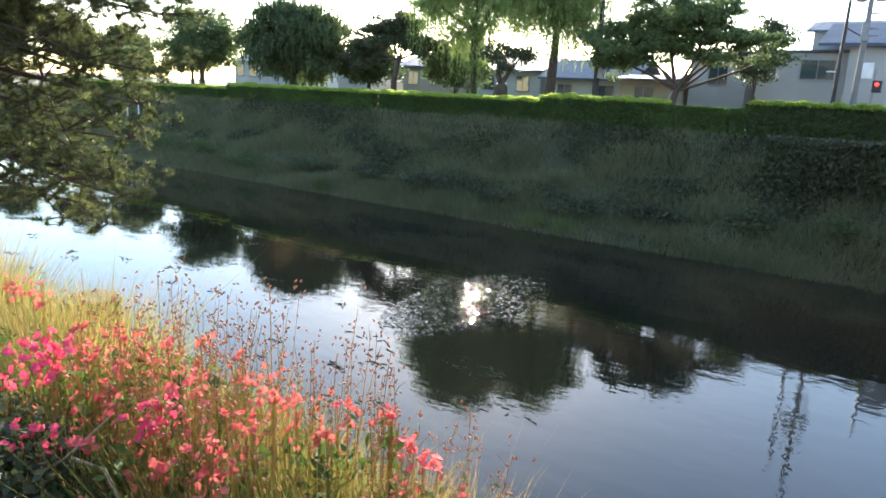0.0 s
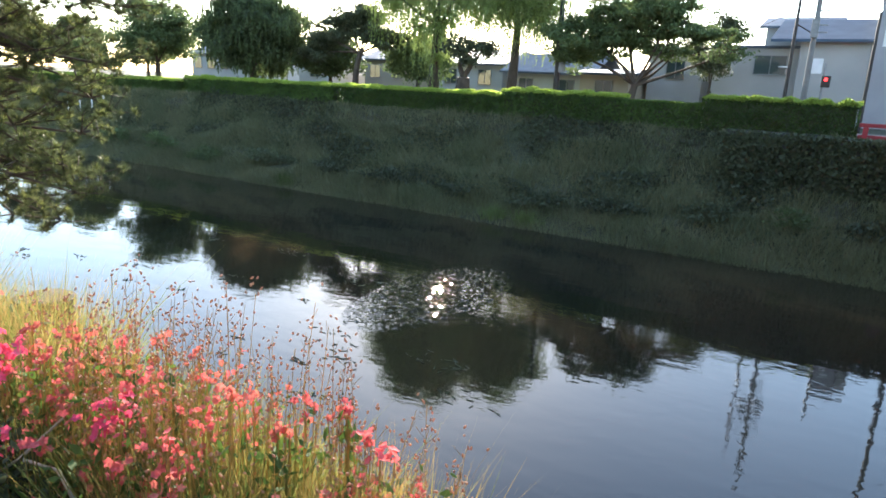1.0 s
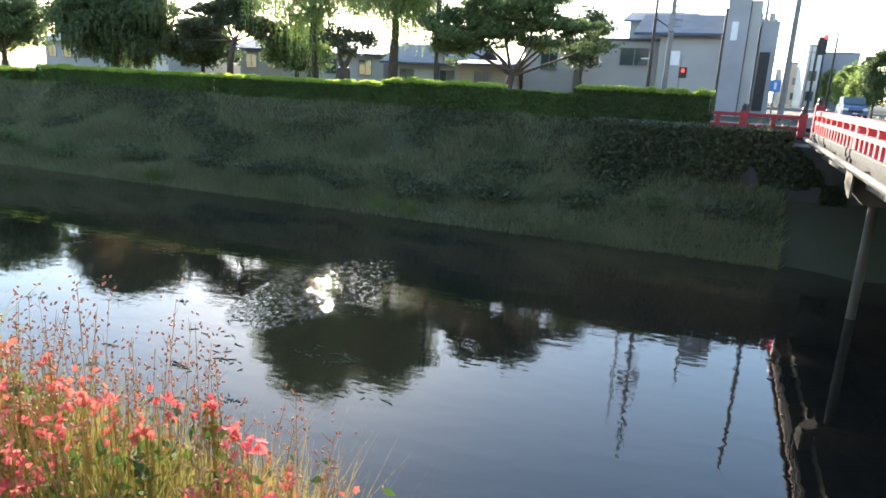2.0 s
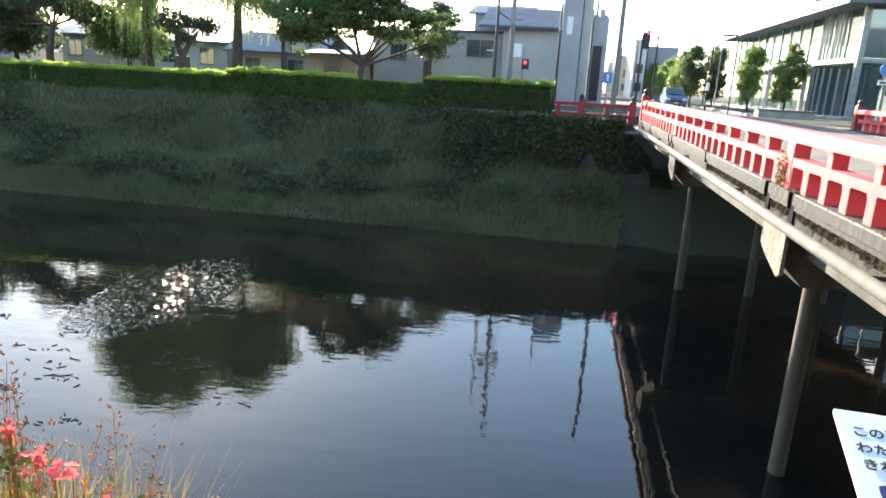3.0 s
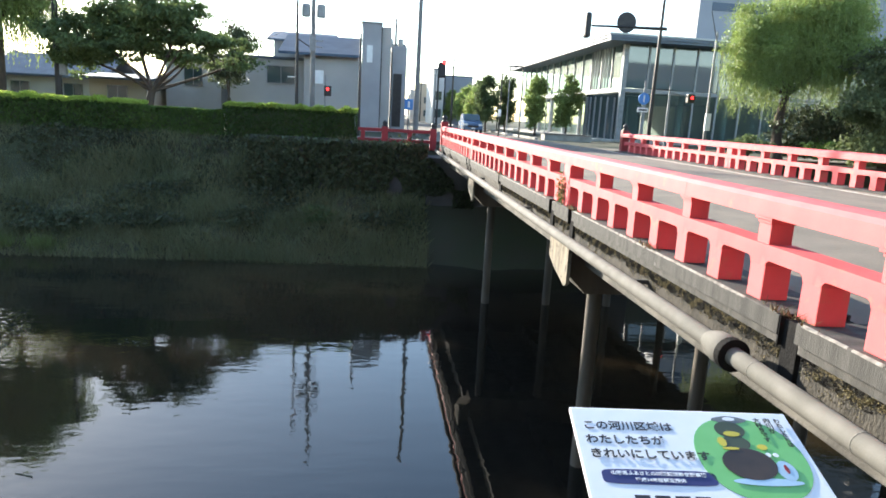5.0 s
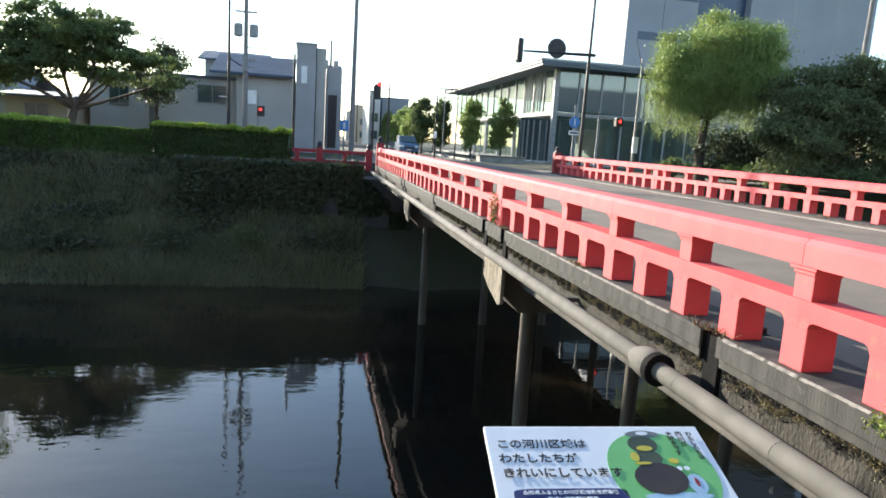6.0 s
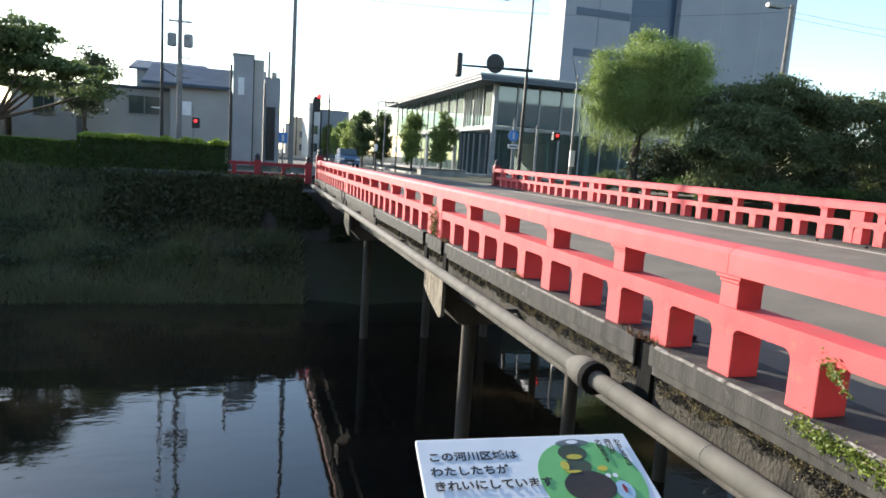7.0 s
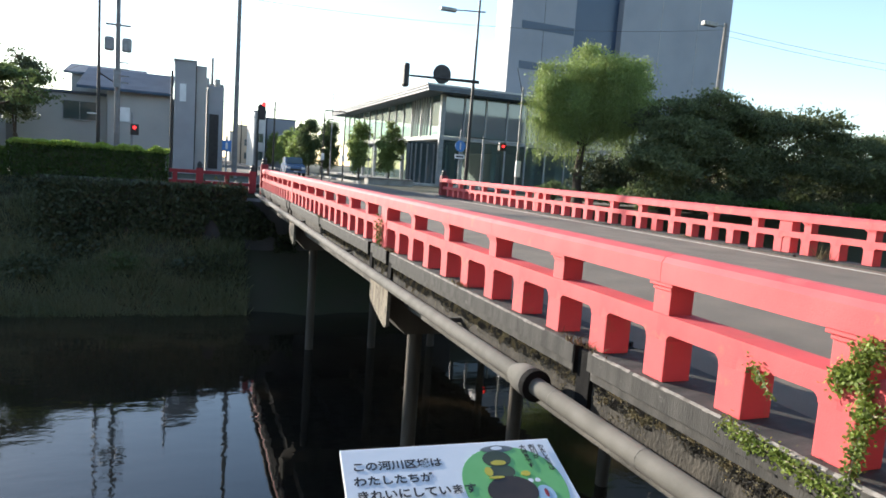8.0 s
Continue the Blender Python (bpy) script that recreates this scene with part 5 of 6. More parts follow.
def transformer(z):
    ex = []
    for dx in (-0.42, 0.42):
        ex.append(("transformer", lathe(bmesh.new(), [(0.20, z), (0.25, z + 0.05), (0.25, z + 0.62), (0.20, z + 0.7)], 14, (dx, 0, 0)), GALV))
    for k in range(4):
        zz = z - 0.6 - k * 0.35
        ex.append(("crossarm", boxm(-0.05, 0.55, -0.04, 0.04, zz, zz + 0.07), GALV))
    ex.append(("crossarm", boxm(-0.6, 0.6, -0.05, 0.05, z + 1.3, z + 1.4), GALV))
    # white box standing in for a white window of the house behind
    ex.append(("notice_board", boxm(0.14, 0.62, -0.09, -0.04, 2.75, 3.5, 0.02), WHITE))
    ex.append(("equipment_box", boxm(-0.17, 0.17, -0.3, -0.12, z - 1.9, z - 1.0, 0.02), GALV))
    return ex


pole((-4.75, 40, 0), 9.6, 0.10, STEEL, "dark slim steel pole with a bent bracket arm", [("arm", tube(bmesh.new(), (0, 0, 5.2), (0.85, 0, 4.7), 0.035, 0.03, 8), STEEL), ("mirror_head", lathe(bmesh.new(), [(0.02, 0), (0.24, 0.02), (0.24, 0.07), (0.02, 0.09)], 16, (-0.3, 0, 3.0)), WHITE)])
pole((-3.85, 40, 0), 11.5, 0.15, POLE_C, "concrete utility pole with transformers and crossarms", transformer(6.4))
pole((2.45, 44, 0.2), 13.5, 0.17, POLE_C, "tall concrete utility pole at the street corner")
pole((-17.8, 40, 0), 8.5, 0.20, STEEL, "dark utility pole behind the hedge", [("box", boxm(0.15, 0.5, -0.2, 0.1, 2.4, 3.0, 0.02), GALV)])
pole((1.4, 62, 0.3), 9.5, 0.15, POLE_C, "concrete utility pole with two small transformers", [("transformer", lathe(bmesh.new(), [(0.2, 7.0), (0.24, 7.05), (0.24, 7.7), (0.2, 7.75)], 12, (dx, 0, 0)), GALV) for dx in (-0.45, 0.45)])
pole((-1.1, 38, 0), 5.5, 0.09, STEEL, "dark reddish-brown steel post beside the tower")
for k, (x, y, h) in enumerate(((3.4, 90, 9), (3.6, 120, 9), (8.2, 75, 7.5), (8.4, 100, 8), (8.6, 135, 9), (3.8, 150, 9))):
    pole((x, y, 0.3), h, 0.13, POLE_C if k % 2 else STEEL, "street pole along the far road", [("crossarm", boxm(-0.5, 0.5, -0.04, 0.04, h - 1.0, h - 0.9), GALV)])


def signal_lamp(at):
    s = thing("street_lamp", "dark steel street lamp carrying a traffic signal arm", "street lamp", Matrix.Translation(at))
    part("shaft", tube(bmesh.new(), (0, 0, -0.2), (0.1, 0, 12.0), 0.13, 0.06, 12), STEEL, s, "", True)
    part("signal_arm", tube(bmesh.new(), (0.4, 0, 6.75), (-4.0, 0, 6.65), 0.10, 0.06, 8), STEEL, s)
    part("signal_head", boxm(-4.45, -4.06, -0.25, 0.25, 5.95, 7.35, 0.16), STEEL, s, "dark signal housing seen from behind")
    part("round_board", lathe(bmesh.new(), [(0.05, -0.03), (0.55, -0.03), (0.57, 0.0), (0.55, 0.03), (0.05, 0.03)], 28), STEEL, s, "round dark sign board seen from behind").matrix_basis = Matrix.Translation((-2.0, 0, 6.95)) @ pose(0, 0, 0, 90, 0, 0)
    part("lamp_arm", tube(bmesh.new(), (0.5, 0, 10.9), (-1.4, 0, 10.75), 0.04, 0.035, 8), STEEL, s)
    part("lamp_head", boxm(-2.4, -1.4, -0.16, 0.16, 10.6, 10.82, 0.06), GALV, s, "grey lamp head")
    part("low_arm", tube(bmesh.new(), (-0.2, 0, 3.4), (1.2, 0, 3.4), 0.035, 0.03, 8), STEEL, s)
    return s


signal_lamp((15.75, 38, 0.1))
l2 = thing("street_lamp", "grey steel street lamp with an angled lamp head", "street lamp", Matrix.Translation((36.1, 40, 0)), "street lamps")
part("shaft", tube(bmesh.new(), (0, 0, 0), (0.2, 0, 13.55), 0.19, 0.13, 12), POLE_C, l2, "", True)
part("lamp_arm", tube(bmesh.new(), (0.45, 0, 13.35), (-0.7, 0, 13.35), 0.07, 0.055, 8), GALV, l2)
part("lamp_head", boxm(-1.9, -0.65, -0.22, 0.22, 13.15, 13.5, 0.09), GALV, l2, "grey lamp head")
gp = pole((19.2, 38, 0.1), 6.8, 0.09, GALV, "grey steel pole with small fittings", [("box", boxm(-0.12, 0.2, -0.16, 0, 1.2, 2.2, 0.02), WHITE), ("arm", tube(bmesh.new(), (0, 0, 6.3), (-0.5, 0, 7.9), 0.03, 0.02, 8), STEEL)])
ps = thing("pedestrian_signal", "small pedestrian signal showing a red light", "traffic signal", Matrix.Translation((18.2, 38.3, 0.1)), "signals")
part("post", tube(bmesh.new(), (-1.3, 0, 0), (-1.3, 0, 3.6), 0.06, 0.05, 10), GALV, ps)
part("arm", tube(bmesh.new(), (-1.3, 0, 3.3), (0, 0, 3.1), 0.03, 0.03, 8), GALV, ps)
part("housing", boxm(-0.22, 0.22, -0.16, 0.16, 2.75, 3.25, 0.03), STEEL, ps)
part("red_lamp", lathe(bmesh.new(), [(0.01, 0), (0.09, 0.01), (0.09, 0.03), (0.01, 0.04)], 14), LAMP_RED, ps, "glowing red lamp").matrix_basis = Matrix.Translation((0.02, -0.17, 3.05)) @ pose(0, 0, 0, 90, 0, 0)
ps2 = thing("pedestrian_signal", "small pedestrian signal showing a red light before the grey house", "traffic signal", Matrix.Translation((-2.75, 38.2, 0)), "signals")
part("post", tube(bmesh.new(), (-0.25, 0.2, 0), (-0.25, 0.2, 3.2), 0.06, 0.05, 10), GALV, ps2)
part("housing", boxm(-0.3, 0.1, -0.14, 0.14, 2.05, 2.6, 0.03), STEEL, ps2)
part("red_lamp", lathe(bmesh.new(), [(0.01, 0), (0.08, 0.01), (0.08, 0.03), (0.01, 0.04)], 14), LAMP_RED, ps2, "glowing red lamp").matrix_basis = Matrix.Translation((-0.1, -0.15, 2.42)) @ pose(0, 0, 0, 90, 0, 0)
ts = thing("traffic_signal", "hanging traffic signal with a red light over the far road", "traffic signal", Matrix.Translation((4.2, 46, 0.15)), "signals")
part("post", tube(bmesh.new(), (-0.2, 0.3, -0.2), (-0.2, 0.3, 4.6), 0.08, 0.06, 10), STEEL, ts)
part("housing", boxm(-0.22, 0.22, -0.2, 0.2, 3.7, 4.7, 0.05), STEEL, ts)
part("red_lamp", lathe(bmesh.new(), [(0.01, 0), (0.14, 0.01), (0.14, 0.04), (0.01, 0.06)], 16), LAMP_RED, ts, "glowing red lamp").matrix_basis = Matrix.Translation((0.1, -0.22, 4.72)) @ pose(0, 0, 0, 90, 0, 0)
rs = thing("road_sign", "round blue road sign with a small white plate below", "road sign", Matrix.Translation((15.05, 37.5, 0)))
part("post", tube(bmesh.new(), (0, 0.05, 0), (0, 0.05, 3.9), 0.04, 0.04, 10), GALV, rs)
part("disc", lathe(bmesh.new(), [(0.02, 0), (0.33, 0), (0.33, 0.03), (0.02, 0.03)], 26), BLUE, rs, "blue disc").matrix_basis = Matrix.Translation((0, 0, 2.9)) @ pose(0, 0, 0, 90, 0, 0)
part("arrow_bar", boxm(-0.04, 0.04, -0.045, -0.034, 2.70, 3.10), WHITE, rs, "white bar")
part("plate", boxm(-0.32, 0.32, -0.03, 0.0, 2.15, 2.4, 0.01), WHITE, rs, "white plate")
part("print_bar", boxm(-0.24, 0.24, -0.036, -0.031, 2.23, 2.32), INK, rs)
bs = thing("road_sign", "blue direction sign at the street corner", "road sign", Matrix.Translation((2.0, 45, 0.0)), "signs")
part("post", tube(bmesh.new(), (0, 0.1, 0), (0, 0.1, 2.6), 0.05, 0.05, 10), GALV, bs)
part("board", boxm(-0.28, 0.28, -0.02, 0.03, 1.6, 2.3, 0.02), BLUE, bs, "blue board")
part("print_bar", boxm(-0.07, 0.07, -0.032, -0.022, 1.75, 2.15), WHITE, bs)


def arch_lamp(x, y, z, w, h):
    s = thing("arch_lamp", "dark steel double-post street lamp with a rounded top frame", "street lamp", Matrix.Translation((x, y, z)), "arch lamps")
    for dx in (0, w):
        part("post", tube(bmesh.new(), (dx, 0, 0), (dx, 0, h - 0.15), 0.055, 0.045, 10), STEEL, s)
        part("lantern", lathe(bmesh.new(), [(0.05, 1.5), (0.11, 1.55), (0.11, 1.95), (0.05, 2.0)], 10, (dx, 0, 0)), WHITE, s)
    bm = bmesh.new()
    pts = [(0, h - 0.15), (0.05, h - 0.04), (0.15, h), (w - 0.15, h), (w - 0.05, h - 0.04), (w, h - 0.15)]
    for p, q in zip(pts, pts[1:]):
        tube(bm, (p[0], 0, p[1]), (q[0], 0, q[1]), 0.045, 0.045, 8)
    part("top_bar", bm, STEEL, s)
    part("cross_bar", tube(bmesh.new(), (0, 0, h - 0.6), (w, 0, h - 0.6), 0.03, 0.03, 8), STEEL, s)


arch_lamp(8.7, 48, 0.0, 1.5, 5.05)
arch_lamp(10.3, 66, 0.0, 1.5, 4.9)
pole((9.45, 49, 0.4), 6.3, 0.05, GALV, "slim grey steel mast beside the street")
for x, y, h in ((12.6, 50, 3.9), (13.0, 50.5, 3.6)):
    pole((x, y, 0.4), h, 0.04, GALV, "thin pale steel post on the pavement")
st = thing("tree_stump", "dark weathered stump of a felled tree", "stump", Matrix.Translation((-3.82, 1.6, -0.33)))
part("trunk", lathe(bmesh.new(), [(0.17, 0.0), (0.15, 0.1), (0.135, 0.3), (0.15, 0.44)], 12), BARK, st, "", True)
part("cut_face", lathe(bmesh.new(), [(0.12, 0.441), (0.135, 0.447), (0.09, 0.452)], 12), BARK, st, "grey weathered cut face")


def wire(a, b, sag, r=0.012):
    cu = bpy.data.curves.new("overhead_cable", "CURVE")
    cu.dimensions = "3D"
    cu.bevel_depth = r
    sp = cu.splines.new("POLY")
    sp.points.add(16)
    for k in range(17):
        t = k / 16
        p = Vector(a).lerp(Vector(b), t)
        sp.points[k].co = (p.x, p.y, p.z - sag * 4 * t * (1 - t), 1)
    cu.materials.append(WIRE)
    tagged(new("overhead_cable", cu), "thin black overhead cable between poles", "cable", "overhead cables")


wire((-3.85, 40, 6.6), (-11.0, 48, 5.0), 0.5)
wire((36.2, 40, 13.1), (80, 30, 12.4), 1.2)
wire((36.2, 40, 12.7), (80, 30, 11.8), 1.2)
wire((36.2, 40, 13.1), (2.45, 44, 11.0), 0.8)


# ---- buildings ----
def window(parent, x0, x1, y, z0, z1, fr=0.05, mt=None):
    w = part("window", boxm(x0, x1, y - 0.03, y + 0.02, z0, z1), mt or GLASS, parent, "dark reflecting window")
    bm = bmesh.new()
    box(bm, x0 - fr, x0, y - 0.06, y + 0.03, z0 - fr, z1 + fr)
    box(bm, x1, x1 + fr, y - 0.06, y + 0.03, z0 - fr, z1 + fr)
    box(bm, x0, x1, y - 0.06, y + 0.03, z1, z1 + fr)
    box(bm, x0, x1, y - 0.08, y + 0.03, z0 - fr, z0)
    box(bm, (x0 + x1) / 2 - 0.02, (x0 + x1) / 2 + 0.02, y - 0.05, y - 0.031, z0, z1)
    part("frame", bm, GALV, w)
    return w


def gable_roof(parent, x0, x1, y0, y1, z, h, over=0.4, material=None, along="x"):
    bm = bmesh.new()
    if along == "x":
        ym = (y0 + y1) / 2
        prism(bm, [(y0 - over, z - 0.1), (ym, z + h), (y1 + over, z - 0.1), (y1 + over, z + 0.05), (ym, z + h + 0.15), (y0 - over, z + 0.05)], "x", x0 - over, x1 + over)
    else:
        xm = (x0 + x1) / 2
        prism(bm, [(x0 - over, z - 0.1), (xm, z + h), (x1 + over, z - 0.1), (x1 + over, z + 0.05), (xm, z + h + 0.15), (x0 - over, z + 0.05)], "y", y0 - over, y1 + over)
    part("roof", bm, material or ROOF, parent, "dark tiled roof")


wb = thing("workshop_building", "low grey rendered building with a flat parapet", "building")
part("wall", boxm(-10.1, -4.9, 47, 56, -0.1, 4.45, 0.03), WALL_GREY, wb)
part("parapet", boxm(-10.2, -4.85, 46.9, 56, 4.452, 4.62, 0.02), ROOF, wb)
window(wb, -7.5, -5.7, 46.99, 2.9, 4.0)
hb = thing("house", "two-storey grey house with blue tiled roofs", "house", group="houses")
part("wall", boxm(-5.0, -1.35, 46.2, 55, -0.1, 5.0, 0.03), WALL_GREY, hb)
part("upper_wall", boxm(-7.6, -2.6, 50.5, 56.5, 4.6, 6.0, 0.03), WALL_GREY, hb)
bm = prism(bmesh.new(), [(45.6, 4.75), (50.5, 6.35), (50.5, 6.5), (45.6, 4.92)], "x", -6.6, -1.3)
part("roof", bm, ROOF_BLUE, hb, "slate-blue sheet roof")
gable_roof(hb, -7.7, -3.6, 50.6, 56.5, 6.05, 0.75, 0.35, ROOF)
tw = thing("tower_building", "narrow pale grey tower block beside the street", "building")
part("wall", boxm(-1.2, 0.05, 46.0, 52, -0.1, 7.05, 0.02), WALL_MID, tw)
part("wall", boxm(0.10, 0.72, 46.3, 52, -0.1, 6.9, 0.02), WALL_GREY, tw)
part("groove", boxm(0.045, 0.105, 46.2, 51, -0.1, 6.8), STEEL, tw)
part("window", boxm(-0.88, -0.50, 45.97, 46.02, 4.55, 5.65), WHITE, tw, "bright white window")
part("parapet", boxm(-1.28, 0.12, 45.92, 52.05, 7.052, 7.15, 0.01), GALV, tw)
nb2 = thing("corner_building", "narrow grey building with a dark doorway", "building")
part("wall", boxm(0.85, 1.85, 47.5, 58, -0.1, 5.85, 0.02), WALL_MID, nb2)
part("doorway", boxm(0.95, 1.55, 47.46, 47.52, 0.4, 4.0), STEEL, nb2)
for k, (x0, x1, y, h, mt, rh) in enumerate(((-26.5, -19.5, 50, 2.6, WALL_PALE, 1.5), (-19.0, -15.4, 47, 2.6, WALL_BEIGE, 0.3), (-15.0, -11.2, 50, 4.2, WALL_PALE, 0.6), (-52, -47.5, 52, 3.2, WALL_PALE, 1.0), (-44, -36, 53, 3.4, WALL_BEIGE, 1.2), (-35, -28, 52, 3.2, WALL_PALE, 1.2), (-72, -60, 54, 3.6, WALL_PALE, 1.2))):
    hs = thing("house", "low %s house with a dark tiled roof behind the park" % ("pale" if mt is WALL_PALE else "beige"), "house", group="houses")
    part("wall", boxm(x0, x1, y, y + 7, -0.1, h, 0.02), mt, hs)
    gable_roof(hs, x0, x1, y, y + 7, h, rh, 0.5)
    n = max(1, int((x1 - x0) / 2.4))
    for j in range(n):
        cx = x0 + (x1 - x0) * (j + 0.5) / n
        window(hs, cx - 0.6, cx + 0.6, y - 0.01, h - 1.7, h - 0.5)


def clear_glass():
    m = bpy.data.materials.new("clear_glass")
    m.use_nodes = True
    n, l = m.node_tree.nodes, m.node_tree.links
    b = n["Principled BSDF"]
    b.inputs["Base Color"].default_value = (0.10, 0.13, 0.13, 1)
    b.inputs["Roughness"].default_value = 0.03
    b.inputs["IOR"].default_value = 1.8
    tr = n.new("ShaderNodeBsdfTransparent")
    tr.inputs[0].default_value = (0.80, 0.90, 0.87, 1)
    mx = n.new("ShaderNodeMixShader")
    mx.inputs[0].default_value = 0.7
    l.new(b.outputs[0], mx.inputs[1])
    l.new(tr.outputs[0], mx.inputs[2])
    l.new(mx.outputs[0], n["Material Output"].inputs[0])
    return m


CLEAR = clear_glass()


def glass_building():
    g = thing("glass_building", "two-storey glass-walled public building with a thin overhanging roof", "building")
    x0, y0, x1, y1, h = 19.6, 53.5, 44.0, 92.0, 7.75
    part("core", boxm(x0 + 16.0, x1 - 1, y0 + 8.0, y1 - 1, 0.0, h - 0.4), WALL_GREY, g, "grey inner walls")
    part("floor_slab", boxm(x0 + 0.1, x1, y0 + 0.1, y1, 4.0, 4.35), WALL_PALE, g)
    part("roof", boxm(x0 - 2.0, x1, y0 - 1.8, y1, h + 0.25, h + 0.55), ROOF, g, "dark thin roof slab")
    part("roof_edge", boxm(x0 - 2.05, x1, y0 - 1.86, y0 - 1.80, h + 0.46, h + 0.60), WALL_PALE, g, "pale metal roof edge")
    part("roof_edge", boxm(x0 - 2.08, x0 - 2.01, y0 - 1.86, y1, h + 0.46, h + 0.60), WALL_PALE, g, "pale metal roof edge")
    part("soffit", boxm(x0 - 1.9, x1, y0 - 1.7, y1, h + 0.05, h + 0.245), ROOF, g)
    part("roof_plant", boxm(x0 + 1.0, x0 + 5.0, y0 + 9, y0 + 20, h + 0.56, h + 1.5, 0.03), WALL_PALE, g, "pale plant enclosure")
    n = 12
    for k in range(n):
        a = x0 + (x1 - x0) * k / n
        b = x0 + (x1 - x0) * (k + 1) / n
        part("pane", boxm(a + 0.05, b - 0.05, y0, y0 + 0.05, 0.35, 4.0), CLEAR, g)
        part("pane", boxm(a + 0.05, b - 0.05, y0, y0 + 0.05, 4.36, h + 0.04), GLASS_BLUE, g)
        part("mullion", boxm(a - 0.07, a + 0.07, y0 - 0.10, y0 + 0.08, 0.2, h + 0.04), GALV, g)
        if k % 2:
            part("column", tube(bmesh.new(), (a, y0 + 2.2, 0.2), (a, y0 + 2.2, 4.0), 0.24, 0.24, 14), WALL_PALE, g, "", True)
    part("transom", boxm(x0, x1, y0 - 0.09, y0 - 0.005, 4.05, 4.3), GALV, g)
    part("corner_column", boxm(x0 - 0.15, x0 + 0.25, y0 - 0.15, y0 + 0.25, 0.2, h + 0.04), GALV, g, "grey steel corner column")
    n = 14
    for k in range(n):
        a = y0 + (y1 - y0) * k / n
        b = y0 + (y1 - y0) * (k + 1) / n
        part("pane", boxm(x0, x0 + 0.05, a + 0.05, b - 0.05, 4.45, h + 0.04), CLEAR, g)
        if k > 0:
            part("pane", boxm(x0 + 0.9, x0 + 0.95, a + 0.05, b - 0.05, 0.35, 4.0), CLEAR, g)
        part("mullion", boxm(x0 - 0.08, x0 + 0.08, a - 0.07, a + 0.07, 4.3, h + 0.04), GALV, g)
        for f in (0.25, 0.5, 0.75) if k in (1, 2) else ():
            c = a + (b - a) * f
            part("fin", boxm(x0 - 0.16, x0 - 0.005, c - 0.02, c + 0.02, 4.4, h + 0.04), WALL_PALE, g, "thin pale sun fin")
        if k % 2 == 0:
            part("column", tube(bmesh.new(), (x0 + 0.3, a + 0.6, 0.2), (x0 + 0.3, a + 0.6, 4.1), 0.2, 0.2, 14), WALL_PALE, g, "", True)
    part("band", boxm(x0 - 0.12, x0 + 0.1, y0, y1, 4.05, 4.36), WALL_PALE, g)
    # rounded entrance lobby with upright ribs at the corner
    part("lobby", lathe(bmesh.new(), [(2.3, 0.2), (2.3, 3.6), (2.35, 3.62), (2.35, 3.8)], 32, (x0 + 0.6, y0 + 3.2, 0)), GLASS, g, "rounded dark glass lobby", True)
    for k in range(14):
        t = math.pi * (0.55 + k / 13 * 1.0)
        cx, cy = x0 + 0.6 + 2.36 * math.cos(t), y0 + 3.2 + 2.36 * math.sin(t)
        part("rib", boxm(cx - 0.06, cx + 0.06, cy - 0.06, cy + 0.06, 0.2, 3.6), GALV, g)
    part("plinth", boxm(x0 - 2.6, x1, y0 - 1.4, y1, -0.1, 0.22, 0.03), CONC, g)


glass_building()
tb = thing("office_tower", "tall pale blue-grey tower block with a dark glass strip", "building")
part("wall", boxm(35.5, 44.4, 75, 78, 0, 42, 0.05), WALL_BLUE, tb)
part("wall", boxm(51.0, 68.4, 74.5, 100, 0, 42, 0.05), WALL_BLUE, tb)
part("glass_strip", boxm(44.4, 51.0, 75.6, 99, 0, 42), STRIP, tb, "dark blue glass strip")
for z in (14.6, 19.4, 24.2, 29.0):
    part("window_band", boxm(37.0, 44.3, 74.95, 75.03, z, z + 0.9), STRIP, tb)
for x, z in ((40.0, 0),):
    part("joint", boxm(x, x + 0.04, 74.975, 75.02, 5, 42), STEEL, tb)
for x in (57, 63):
    part("joint", boxm(x, x + 0.04, 74.475, 74.52, 2, 42), WALL_GREY, tb)
fb2 = [(1.4, 3.0, 80, 9.0, WALL_BLUE), (-4, 2.6, 95, 7.5, WALL_PALE), (-6, 2.8, 130, 9.5, WALL_BEIGE), (8.9, 10.7, 110, 8.6, WALL_PALE), (11.1, 15.6, 112, 7.8, WALL_BLUE), (8.9, 16, 150, 8.0, WALL_BEIGE), (-8, 3.2, 170, 9.0, WALL_PALE), (9.2, 20, 190, 8.0, WALL_GREY), (3.2, 9.2, 330, 7.0, WALL_PALE)]
for k, (x0, x1, y, h, mt) in enumerate(fb2):
    b_ = thing("street_building", "plain street-front building along the far road", "building", group="street buildings")
    part("wall", boxm(x0, x1, y, y + 14, -0.1, h, 0.03), mt, b_)
    part("parapet", boxm(x0 - 0.05, x1 + 0.05, y - 0.05, y + 14, h + 0.002, h + 0.2), ROOF, b_)
    for fl in range(int(h / 2.9)):
        window(b_, x0 + (x1 - x0) * 0.2, x0 + (x1 - x0) * 0.8, y - 0.01, 1.1 + fl * 2.8, 2.4 + fl * 2.8)

